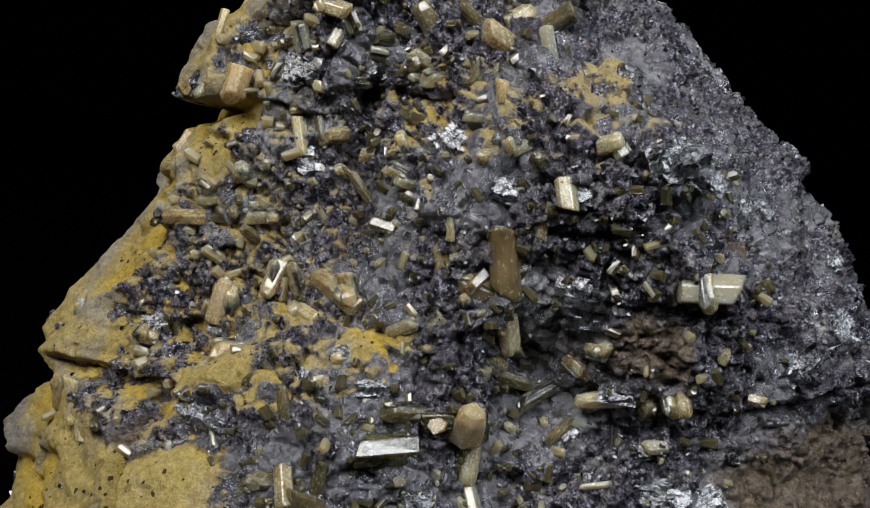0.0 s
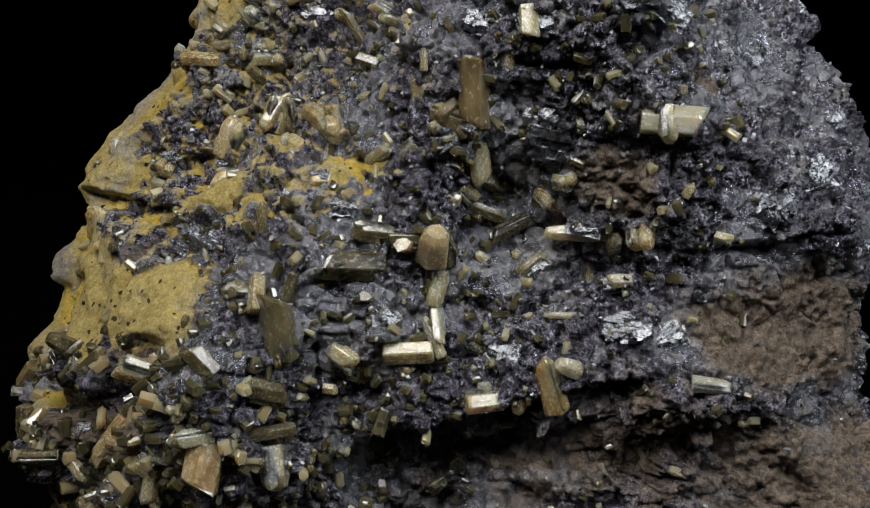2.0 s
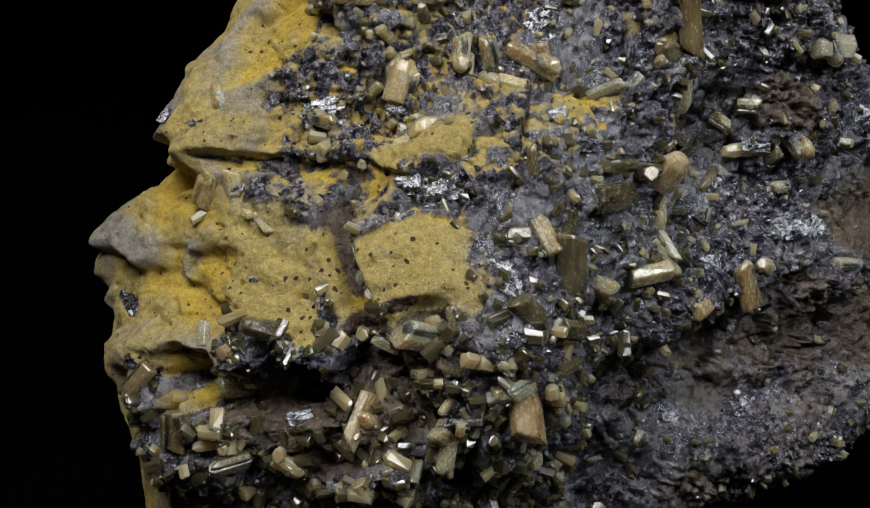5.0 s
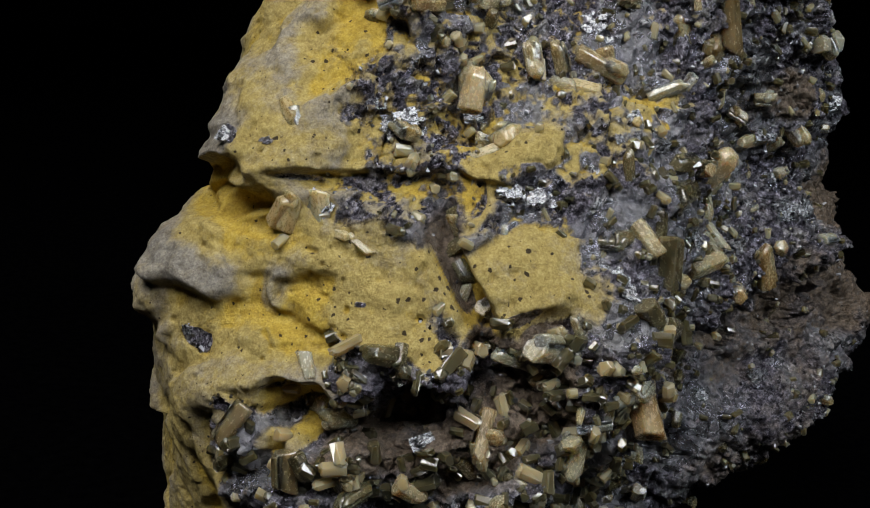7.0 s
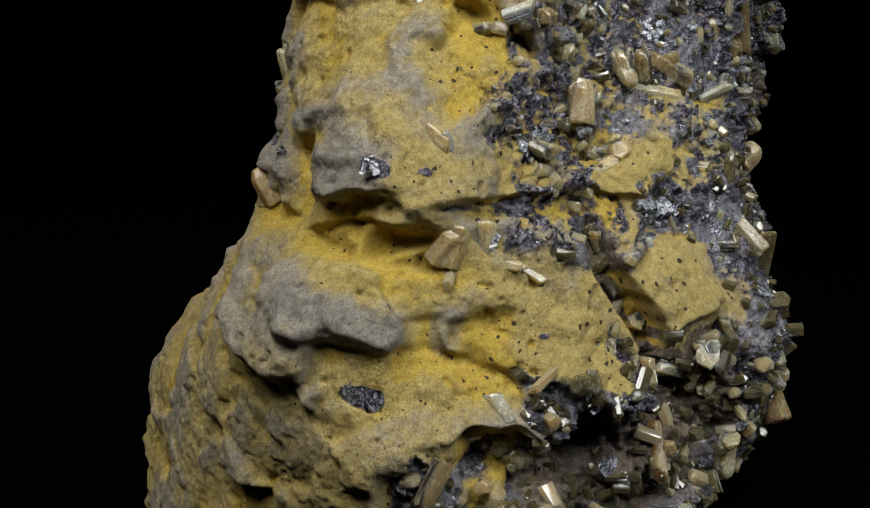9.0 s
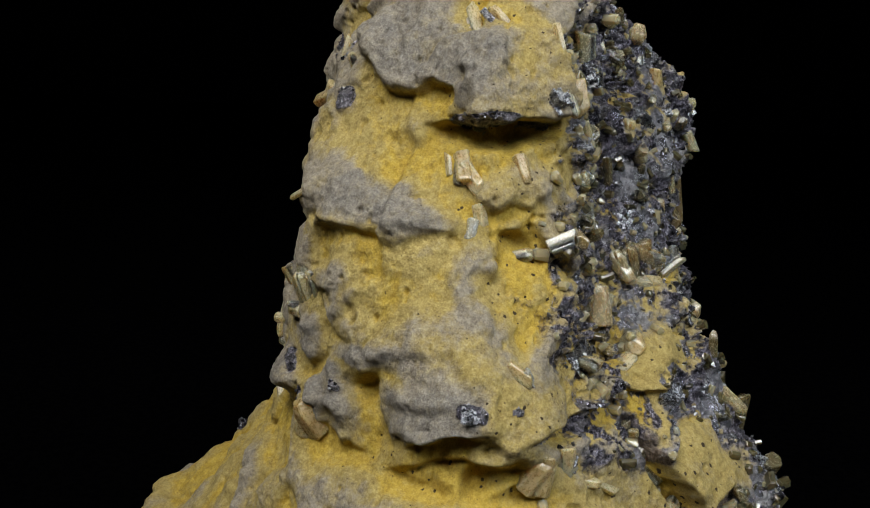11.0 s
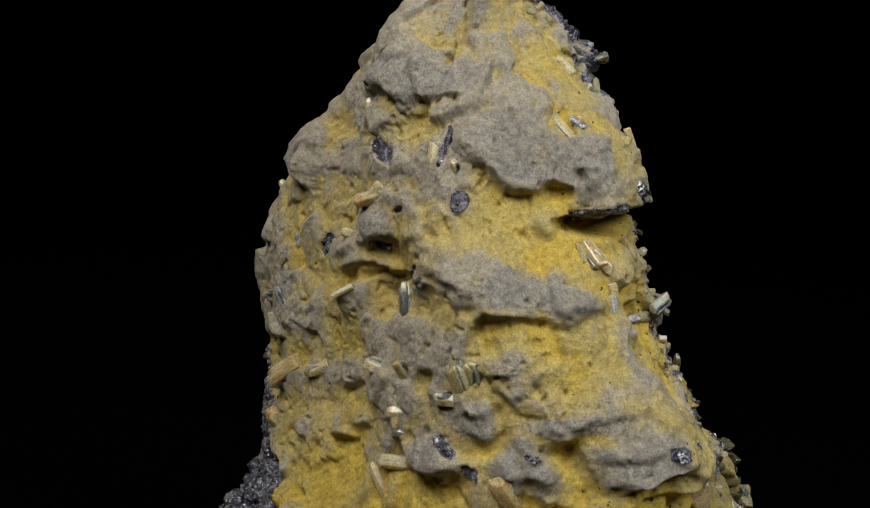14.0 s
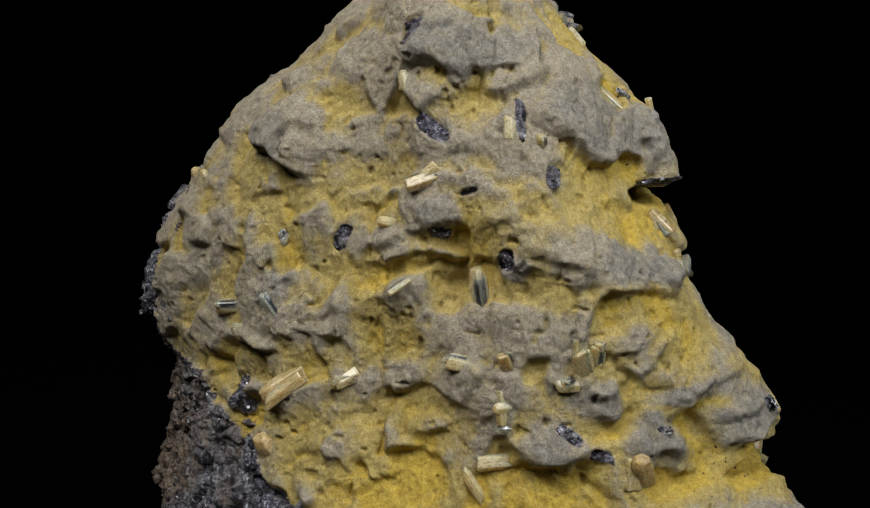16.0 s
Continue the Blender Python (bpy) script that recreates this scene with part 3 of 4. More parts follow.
def relief():
    """The places of the rock's surface in mm, with its blocks, grains and pits, and the masks of crust, ochre and cleavage."""
    crust = np.maximum(crust_zone(), CAKE) * (1 - CHIP_AND_SHADE)
    ore = (1 - crust) * (1 - 0.75 * CHIP_AND_SHADE)
    form = np.maximum(BODY + 1.15 * (FORM - 0.65 * blurred(FORM, 6, 40)) + 1.2 * blurred(CAKE, 2, 6), 0.4)
    p = places(form)
    n = normals(p)
    n = np.stack([blurred(n[..., k], 4, 12) for k in range(3)], -1)
    n /= np.linalg.norm(n, axis=-1, keepdims=True)
    h1, e1 = cobble(p / 9.0, 1)
    h2, e2 = cobble(p / 3.6, 2)
    h3, e3 = cobble(p / 1.5, 3)
    cleaved = np.clip((lattice(p / 6.0, 41) - 0.49) / 0.10, 0, 1) * ore
    grainy = ore * (1 - 0.75 * cleaved)
    lumps = (lattice(p / 8.0, 20) - 0.5) * 2.0 + (lattice(p / 4.0, 21) - 0.5) * 1.2 + (lattice(p / 2.0, 22) - 0.5) * 0.6
    bent = p + (np.stack([lattice(p / 3.0, k) for k in (27, 28, 29)], -1) - 0.5) * 1.6
    h4, e4 = cobble(bent / 9.0, 5, 3.0)
    h5, e5 = cobble(bent / 4.6, 6, 2.5)
    facets = blurred((h4 - 0.5) * 1.0 - 0.25 * np.clip(1 - e4 / 0.08, 0, 1) + (h5 - 0.5) * 0.35 - 0.1 * np.clip(1 - e5 / 0.10, 0, 1), 1, 5)
    d = (h1 - 0.5) * 2.0 * ore + facets * crust - 0.6 * ore * np.clip(1 - e1 / 0.14, 0, 1)
    d += (h2 - 0.5) * (1.5 * ore * (1 - 0.55 * cleaved) + 0.12 * crust) - 0.5 * ore * np.clip(1 - e2 / 0.2, 0, 1)
    d += (h3 - 0.5) * (0.75 * ore * (1 - 0.75 * cleaved) + 0.04 * crust)
    d += lumps * (0.6 * ore + 0.3 * crust) + (lattice(p / 12.0, 26) - 0.5) * 1.2 * crust
    d *= 1 - 0.55 * CAKE
    d += (lattice(p / 0.8, 23) - 0.5) * (0.6 * grainy + 0.22 * crust) + (lattice(p / 0.45, 24) - 0.5) * (0.8 * ore * (1 - 0.7 * cleaved) + 0.22 * crust)
    d -= 0.6 * np.clip((lattice(p / 1.3, 25) - 0.80) / 0.1, 0, 1) + 0.25 * CHIP_AND_SHADE
    hollow = np.clip((blurred(form + d, 4, 50) - form - d) / 1.5, -0.6, 0.6)
    low = np.clip(Z2 / 3.0, 0, 1) * np.clip((147.0 - Z2) / 3.0, 0.3, 1)
    p = p + n * (d * low)[..., None]
    p[..., 2] = np.maximum(p[..., 2], 0.5)
    # dust lies on what faces up
    up = np.clip((blurred(normals(p)[..., 2], 1, 3) - 0.1) / 0.5, 0, 1)
    ragged = lattice(p / 1.6, 14) * 0.6 + lattice(p / 0.7, 15) * 0.4
    laid = np.clip(DUST * (0.35 + 0.75 * up) + (ragged - 0.5) * 1.3 - 0.12, 0, 1) * (DUST > 0.05) * (1 - CHIP_AND_SHADE)
    faint = 0.76 * np.clip(1.5 - np.abs(A2 - 213) / 27, 0, 1) * (0.65 + 0.35 * up) * np.clip((ragged - 0.31) * 4, 0, 1) * np.clip((Z2 - 62) / 10, 0, 1)
    drift = lattice(p / 13.0, 31) * 0.6 + lattice(p / 5.0, 32) * 0.4
    side = 0.42 * np.exp(-((A2 - 194) / 22) ** 2) + 0.5 * np.clip((75 - Z2) / 25, 0, 1) * np.clip((130 - A2) / 30, 0, 1)
    yellow = np.clip(0.32 + 0.05 * np.clip((A2 - 110) / 60, 0, 1) - 0.42 * SLATE_AND_SHADE + hollow * 0.75 + (drift - 0.5) * 1.5 + side - np.clip((Z2 - 100) / 40, 0, 1) * 0.30, 0, 1)
    crust = np.maximum(crust, np.maximum(laid, faint * (1 - 0.5 * RUST_AND_SHADE)))
    yellow = np.maximum(yellow, np.maximum(np.clip(laid, 0, 1) * 0.36, CAKE * (0.2 + 0.55 * drift)))
    return p, crust, yellow, cleaved


ROCK, CRUST, YELLOW, CLEAVED = relief()


def part(name, data, parent, material, label=""):
    """Links a mesh as one part under a thing."""
    if material and not data.materials:
        data.materials.append(material)
    ob = new(name, data)
    ob.parent = parent
    return tagged(ob, label) if label else ob


def grid_mesh(name, p):
    p = p / 1000
    verts = np.concatenate([p.reshape(-1, 3), [[0, 0, 0.0005], [0, 0, p[-1, :, 2].max()]]])
    j, i = np.meshgrid(np.arange(NZ - 1), np.arange(NA), indexing="ij")
    i2 = (i + 1) % NA
    quads = np.stack([j * NA + i, j * NA + i2, (j + 1) * NA + i2, (j + 1) * NA + i], -1).reshape(-1, 4)
    k = np.arange(NA)
    foot = np.stack([(k + 1) % NA, k, np.full(NA, NA * NZ)], -1)
    top = np.stack([k + (NZ - 1) * NA, (k + 1) % NA + (NZ - 1) * NA, np.full(NA, NA * NZ + 1)], -1)
    corners = np.concatenate([quads.ravel(), foot.ravel(), top.ravel()])
    sizes = np.concatenate([np.full(len(quads), 4), np.full(2 * NA, 3)])
    data = bpy.data.meshes.new(name)
    data.vertices.add(len(verts))
    data.vertices.foreach_set("co", verts.ravel())
    data.loops.add(len(corners))
    data.loops.foreach_set("vertex_index", corners)
    data.polygons.add(len(sizes))
    data.polygons.foreach_set("loop_start", np.concatenate([[0], np.cumsum(sizes)[:-1]]))
    data.update(calc_edges=True)
    for key, field in (("crust", CRUST), ("yellow", YELLOW), ("rust_and_shade", RUST_AND_SHADE), ("cleaved", CLEAVED), ("slate_and_shade", SLATE_AND_SHADE), ("pits", np.clip((A2 - 140) / 40, 0.35, 1.0) + 0.6 * CAKE)):
        data.attributes.new(key, "FLOAT", "POINT").data.foreach_set("value", np.concatenate([field.ravel(), [0.5, 0.5]]).astype(np.float32))
    return data


specimen = tagged(new("mineral_specimen"), "grey lead ore rock with tan prismatic crystals and ochre crust", "mineral")
part("rock", grid_mesh("rock", ROCK), specimen, ORE, "dark grey granular ore with a yellow and grey earthy crust")


# ---- crystals ----
def prism(name, seed, taper, flat, tip, mates=0, sides=6):
    """A six-sided prism one unit long and wide, with a sloping end face and narrow bevels; mates: smaller ones grown alongside."""
    rng = random.Random(seed)
    bm = bmesh.new()
    for k in range(mates + 1):
        wide = 1.0 if k == 0 else rng.uniform(0.40, 0.65)
        away, where = (0, 0) if k == 0 else (rng.uniform(0.22, 0.42), rng.uniform(0, 6.28))
        low, high = (-0.55, 0.5) if k == 0 else (-0.5, rng.uniform(0.05, 0.55))
        angle = [(n + rng.uniform(-0.16, 0.16)) / sides * 2 * math.pi for n in range(sides)]
        reach = [rng.uniform(0.88, 1.08) * 0.5 * wide for _ in range(sides)]
        slope = (rng.uniform(-0.16, 0.16), rng.uniform(-0.16, 0.16))
        loops = []
        for z, size in ((low, 1.0), (high - tip, 1 - taper), (high, (1 - taper) * (0.92 if tip < 0.06 else 0.62))):
            loops.append([bm.verts.new((away * math.cos(where) + r * size * math.cos(a), flat * (away * math.sin(where) + r * size * math.sin(a)),
                                        z + (slope[0] * math.cos(a) + slope[1] * math.sin(a)) * (r * 2 if z > low else 0))) for r, a in zip(reach, angle)])
        for below, above in zip(loops, loops[1:]):
            for n in range(sides):
                bm.faces.new((below[n], below[(n + 1) % sides], above[(n + 1) % sides], above[n]))
        bm.faces.new(loops[0][::-1])
        bm.faces.new(loops[-1])
    for v in bm.verts:
        v.co += Vector((rng.uniform(-0.035, 0.035), rng.uniform(-0.035, 0.035), rng.uniform(-0.02, 0.02)))
    bmesh.ops.bevel(bm, geom=bm.edges[:], offset=0.035, segments=1, affect="EDGES")
    data = bpy.data.meshes.new(name)
    bm.to_mesh(data)
    bm.free()
    return data


SHAPES = [(0.02, 1.0, 0.05, 0), (0.06, 0.9, 0.14, 0), (0.0, 0.7, 0.04, 2), (0.08, 1.0, 0.20, 1), (0.03, 0.6, 0.05, 1), (0.0, 1.0, 0.03, 3), (0.05, 0.85, 0.10, 2), (0.10, 0.75, 0.22, 0)]
PRISMS = {}
for stone in (TAN, AMBER, PALE, OLIVE, SMOKY, HONEY):
    for k, (taper, flat, tip, mates) in enumerate(SHAPES):
        PRISMS[stone.name, k] = prism("crystal", 40 + k, taper, flat, tip, mates)
        PRISMS[stone.name, k].materials.append(stone)
LABELS = {"tan_crystal": "waxy tan prismatic crystal", "amber_crystal": "cloudy amber-brown prismatic crystal", "pale_crystal": "pale cream glassy crystal",
          "olive_crystal": "dark olive translucent crystal", "smoky_crystal": "smoky brown striated crystal", "honey_crystal": "honey-coloured crystal dusted with ochre earth"}
dice = random.Random(7)


def spot(field, az, z):
    r = at(field, az, z)
    return Vector((r * math.cos(radians(az)), r * math.sin(radians(az)), z))


def ground(az, z):
    """The highest of the rock's places round an azimuth and height."""
    j, i = cell(az, z)
    return Vector(ROCK[j, i])


def tangents(az, z):
    e = (spot(BODY, az + 4, z) - spot(BODY, az - 4, z)).normalized()
    n = e.cross(spot(BODY, az, min(z + 4, 146)) - spot(BODY, az, z - 4)).normalized()
    return e, n.cross(e), n


def crystal(stone, az, z, length, width, turn, lift):
    """A crystal grown on the rock; sizes in mm, its long axis turned in the rock's face and lifted from it."""
    e, u, n = tangents(az, z)
    if CRUST[cell(az, z)] > 0.6 and stone != PALE:
        stone = HONEY
    lift = max(min(lift, 75), 45 if length < 1.2 * width else 8) + dice.uniform(-4, 8)
    axis = ((e * math.cos(radians(turn)) + u * math.sin(radians(turn))) * math.cos(radians(lift)) + n * math.sin(radians(lift))).normalized()
    side = axis.cross(n).normalized()
    spin = dice.choice((0, 30, 15)) + dice.uniform(-8, 8)
    p = ground(az, z) + n * (length * 0.22 * math.sin(radians(lift)) + width * (-0.06 if CRUST[cell(az, z)] < 0.5 else -0.2))
    k = dice.choice((1, 3, 7)) if length < 1.2 * width else dice.randrange(len(SHAPES))
    ob = part("crystal", PRISMS[stone.name, k], specimen, None, LABELS[stone.name])
    flat = SHAPES[k][1]
    turned = Matrix((side, axis.cross(side), axis)).transposed().to_4x4() @ pose(0, 0, 0, 0, 0, spin)
    ob.matrix_local = Matrix.Translation(p / 1000) @ turned @ Matrix.Diagonal((width / 1000, width / 1000 / (0.5 + 0.5 * flat), length / 1000, 1))
    return ob


crystal(PALE, 320.6, 94.0, 7.0, 4.3, -1, 1)
crystal(AMBER, 287.0, 76.2, 5.3, 5.1, 93, 1)
crystal(TAN, 297.8, 86.4, 4.9, 3.0, -80, 24)
crystal(PALE, 312.6, 85.6, 2.5, 2.1, -157, 29)
crystal(PALE, 323.9, 62.1, 4.5, 2.4, -7, 2)
crystal(TAN, 281.7, 94.6, 5.3, 4.3, 109, 11)
crystal(SMOKY, 294.6, 95.4, 7.6, 4.1, -83, 12)
crystal(TAN, 258.0, 90.0, 4.8, 3.1, 112, 34)
crystal(TAN, 240.7, 89.8, 3.9, 2.5, 117, 38)
crystal(TAN, 234.5, 88.9, 3.1, 1.9, 95, 18)
crystal(AMBER, 214.1, 85.7, 4.9, 3.6, 103, 8)
crystal(AMBER, 226.6, 80.6, 5.1, 4.3, -135, 37)
crystal(AMBER, 279.8, 87.6, 2.9, 2.1, -131, 8)
crystal(TAN, 296.4, 82.3, 2.9, 2.3, -37, 11)
crystal(AMBER, 311.3, 82.1, 3.7, 2.1, 143, 16)
crystal(TAN, 297.6, 99.7, 3.1, 2.2, -85, 8)
crystal(OLIVE, 301.4, 79.7, 5.4, 2.1, -19, 11)
crystal(OLIVE, 306.6, 77.8, 5.4, 1.9, -146, 16)
crystal(TAN, 314.5, 78.4, 8.7, 2.9, -176, 21)
crystal(OLIVE, 308.9, 73.8, 4.6, 2.1, -134, 20)
crystal(TAN, 320.5, 79.2, 3.1, 2.7, -79, 4)
crystal(TAN, 327.3, 79.8, 2.0, 1.7, 4, 4)
crystal(TAN, 315.2, 72.6, 4.9, 1.7, -87, 4)
crystal(PALE, 318.6, 73.0, 2.8, 2.1, -174, 13)
crystal(OLIVE, 271.5, 73.2, 7.1, 4.2, -175, 2)
crystal(TAN, 289.1, 70.1, 4.6, 3.2, -107, 4)
crystal(TAN, 284.0, 62.0, 6.1, 3.7, 10, 13)
crystal(TAN, 288.0, 64.2, 5.4, 1.9, -66, 17)
crystal(TAN, 270.1, 61.3, 3.7, 3.3, -6, 14)
crystal(OLIVE, 259.1, 65.3, 7.7, 4.8, 99, 10)
crystal(OLIVE, 250.1, 69.1, 4.3, 2.7, -166, 20)
crystal(TAN, 234.5, 55.9, 5.9, 3.5, -164, 54)
crystal(OLIVE, 249.9, 60.7, 4.2, 3.2, 145, 32)
crystal(OLIVE, 259.4, 57.4, 4.2, 3.3, -13, 17)
crystal(AMBER, 250.2, 51.1, 4.2, 2.5, -177, 26)
crystal(TAN, 239.2, 48.9, 4.4, 1.5, -128, 50)
crystal(AMBER, 227.6, 44.8, 2.8, 2.5, 172, 58)
crystal(AMBER, 259.5, 46.1, 5.2, 4.7, -84, 33)
crystal(AMBER, 308.0, 59.3, 6.4, 3.2, 112, 4)
crystal(PALE, 310.2, 62.3, 3.2, 3.0, 166, 23)
crystal(AMBER, 305.5, 56.5, 3.2, 2.7, -92, 12)
crystal(AMBER, 297.6, 56.8, 5.0, 3.2, -177, 12)
crystal(PALE, 298.5, 58.7, 2.4, 1.9, -176, 8)
crystal(TAN, 292.9, 56.3, 2.6, 2.0, -179, 18)
crystal(TAN, 295.6, 54.2, 1.7, 1.5, -180, 17)
crystal(AMBER, 301.0, 54.4, 2.0, 1.6, -177, 10)
crystal(OLIVE, 260.0, 51.3, 5.7, 2.3, 14, 13)
crystal(PALE, 261.9, 54.1, 2.1, 1.7, -58, 30)
crystal(OLIVE, 274.3, 77.3, 5.0, 3.2, -176, 1)
crystal(OLIVE, 281.8, 76.6, 3.9, 2.3, 2, 7)
crystal(TAN, 259.8, 82.4, 2.6, 1.9, -157, 26)
crystal(OLIVE, 260.1, 70.3, 3.5, 2.1, 77, 10)
crystal(TAN, 212.8, 102.2, 3.4, 3.0, 117, 6)
crystal(TAN, 218.0, 97.2, 3.6, 2.9, -170, 25)
crystal(TAN, 239.2, 108.1, 2.8, 2.2, -173, 18)
crystal(TAN, 271.7, 108.2, 2.5, 2.2, 103, 14)
crystal(AMBER, 271.2, 104.5, 3.0, 1.9, 164, 53)
crystal(TAN, 292.5, 107.7, 2.4, 1.8, -126, 36)
crystal(TAN, 296.3, 109.3, 2.5, 1.9, -129, 32)
crystal(OLIVE, 299.2, 107.8, 2.0, 1.9, 108, 4)
crystal(TAN, 308.2, 110.3, 2.7, 2.2, 124, 7)
crystal(OLIVE, 256.9, 101.5, 6.1, 1.8, 124, 38)
crystal(TAN, 284.3, 99.1, 3.5, 1.3, 97, 6)
crystal(SMOKY, 288.8, 92.8, 3.2, 2.4, -131, 25)
crystal(AMBER, 196.1, 70.3, 4.1, 2.9, 98, 15)
crystal(TAN, 271.2, 53.5, 2.0, 1.6, -32, 30)
crystal(TAN, 267.2, 56.5, 1.7, 1.6, 7, 24)
crystal(PALE, 274.3, 50.0, 1.9, 1.5, -156, 3)
crystal(TAN, 203.4, 44.4, 4.3, 3.4, -168, 40)
crystal(SMOKY, 200.5, 39.7, 4.8, 3.0, -84, 14)
crystal(OLIVE, 208.0, 37.5, 5.1, 2.9, 153, 32)
crystal(TAN, 239.5, 44.2, 4.5, 3.1, 137, 10)
crystal(OLIVE, 213.5, 52.5, 2.4, 2.1, -173, 43)
crystal(OLIVE, 210.0, 54.2, 4.1, 3.3, -167, 41)
crystal(OLIVE, 224.0, 59.2, 3.1, 2.3, -165, 67)
crystal(OLIVE, 251.6, 76.9, 3.6, 1.6, 101, 26)
crystal(PALE, 262.2, 76.5, 2.1, 1.7, 129, 23)
crystal(OLIVE, 278.5, 65.5, 4.3, 3.3, 4, 8)
crystal(OLIVE, 297.1, 63.1, 2.9, 2.1, -26, 1)
crystal(PALE, 311.2, 68.1, 4.2, 1.1, -172, 23)
crystal(OLIVE, 273.4, 58.5, 2.9, 2.2, -88, 18)
crystal(TAN, 256.5, 58.3, 2.4, 1.4, 32, 11)
crystal(TAN, 206.4, 113.9, 4.5, 3.6, -92, 1)
crystal(TAN, 239.3, 120.9, 3.0, 2.2, -118, 12)
crystal(TAN, 223.1, 120.9, 3.8, 2.9, 107, 1)
crystal(OLIVE, 245.9, 115.4, 4.0, 3.3, 4, 9)
crystal(TAN, 282.6, 116.4, 3.5, 3.1, -143, 27)
crystal(TAN, 275.8, 116.1, 1.6, 1.4, -165, 45)
crystal(TAN, 292.7, 117.5, 3.8, 2.9, 108, 18)
crystal(TAN, 297.0, 118.5, 2.7, 1.8, 80, 8)
crystal(TAN, 296.6, 115.5, 2.8, 2.0, 99, 16)
crystal(TAN, 308.8, 125.2, 4.1, 3.6, 0, 18)
crystal(TAN, 298.9, 122.0, 4.1, 3.6, 163, 27)
crystal(PALE, 309.3, 121.3, 4.4, 2.4, 101, 32)
crystal(PALE, 311.6, 118.4, 3.1, 1.7, -18, 20)
crystal(OLIVE, 327.2, 124.2, 5.3, 3.1, 12, 38)
crystal(OLIVE, 279.9, 124.0, 4.6, 3.7, 126, 22)
crystal(TAN, 239.8, 108.1, 2.9, 2.3, -176, 4)
crystal(TAN, 256.5, 106.0, 3.6, 2.0, -154, 37)
crystal(TAN, 271.2, 108.2, 3.0, 2.0, 100, 12)
crystal(TAN, 213.0, 102.2, 3.1, 3.0, -175, 11)
crystal(TAN, 202.8, 95.8, 5.3, 2.7, -170, 23)
crystal(AMBER, 217.1, 96.9, 3.7, 2.8, -174, 12)
crystal(TAN, 301.7, 104.5, 3.6, 2.7, -74, 6)
crystal(TAN, 307.6, 110.4, 2.9, 2.7, 0, 9)
crystal(TAN, 292.4, 107.9, 2.0, 1.6, -145, 31)
crystal(TAN, 296.1, 109.4, 1.8, 1.6, 107, 9)
crystal(OLIVE, 298.5, 107.8, 2.0, 1.7, 125, 10)
crystal(OLIVE, 294.5, 124.6, 3.8, 1.8, 145, 29)
crystal(AMBER, 189.0, 105.1, 3.9, 2.3, -84, 0)
crystal(AMBER, 179.4, 99.1, 3.2, 2.4, 102, 17)
crystal(OLIVE, 226.5, 108.0, 4.4, 1.8, -75, 2)
crystal(OLIVE, 233.0, 108.5, 3.7, 1.5, -76, 5)
crystal(OLIVE, 266.6, 98.1, 3.2, 2.1, 177, 36)
crystal(SMOKY, 288.9, 91.8, 4.0, 3.1, 164, 6)
crystal(TAN, 291.8, 112.0, 2.7, 1.7, -165, 37)
crystal(TAN, 278.3, 118.4, 3.3, 2.0, 157, 37)
crystal(TAN, 256.3, 119.0, 2.9, 2.2, 173, 11)
crystal(TAN, 238.9, 124.4, 3.3, 2.6, -17, 3)
crystal(TAN, 192.0, 69.4, 4.5, 2.9, 78, 7)
crystal(PALE, 188.9, 81.1, 2.4, 1.8, 118, 18)
crystal(AMBER, 203.8, 66.6, 3.8, 1.6, -34, 6)
crystal(PALE, 200.0, 52.3, 3.8, 2.7, 115, 2)
crystal(SMOKY, 193.1, 43.9, 5.5, 2.9, -107, 16)
crystal(PALE, 201.3, 45.7, 3.5, 3.0, -17, 9)
crystal(PALE, 199.9, 46.4, 3.0, 2.3, 94, 1)
crystal(TAN, 206.8, 38.8, 2.8, 2.3, -80, 14)
crystal(TAN, 215.2, 48.5, 3.6, 3.2, -25, 17)
crystal(OLIVE, 212.8, 54.6, 2.8, 2.1, -89, 7)
crystal(AMBER, 225.8, 44.6, 6.7, 2.5, -100, 22)
crystal(TAN, 228.5, 54.2, 3.4, 2.3, 170, 6)
crystal(AMBER, 243.3, 47.7, 3.5, 2.9, 11, 15)
crystal(AMBER, 251.1, 47.9, 6.1, 5.0, -98, 39)
crystal(PALE, 247.8, 50.2, 3.2, 2.5, 21, 10)
crystal(TAN, 240.4, 41.4, 4.3, 2.6, -102, 30)
crystal(TAN, 229.0, 37.6, 2.9, 2.4, -56, 23)
crystal(AMBER, 216.2, 36.9, 4.0, 2.8, -30, 12)
crystal(PALE, 211.6, 35.7, 3.5, 2.1, 22, 16)
crystal(AMBER, 215.3, 85.2, 5.5, 4.1, 79, 7)
crystal(TAN, 254.4, 89.8, 7.1, 3.4, 157, 2)
crystal(TAN, 231.9, 89.5, 3.9, 2.5, 100, 10)
crystal(TAN, 247.6, 86.9, 3.7, 2.5, -18, 0)
crystal(SMOKY, 220.5, 78.2, 5.4, 2.9, 23, 2)
crystal(TAN, 205.5, 79.8, 2.1, 1.8, -5, 21)
crystal(TAN, 254.3, 68.6, 5.0, 2.9, -71, 0)
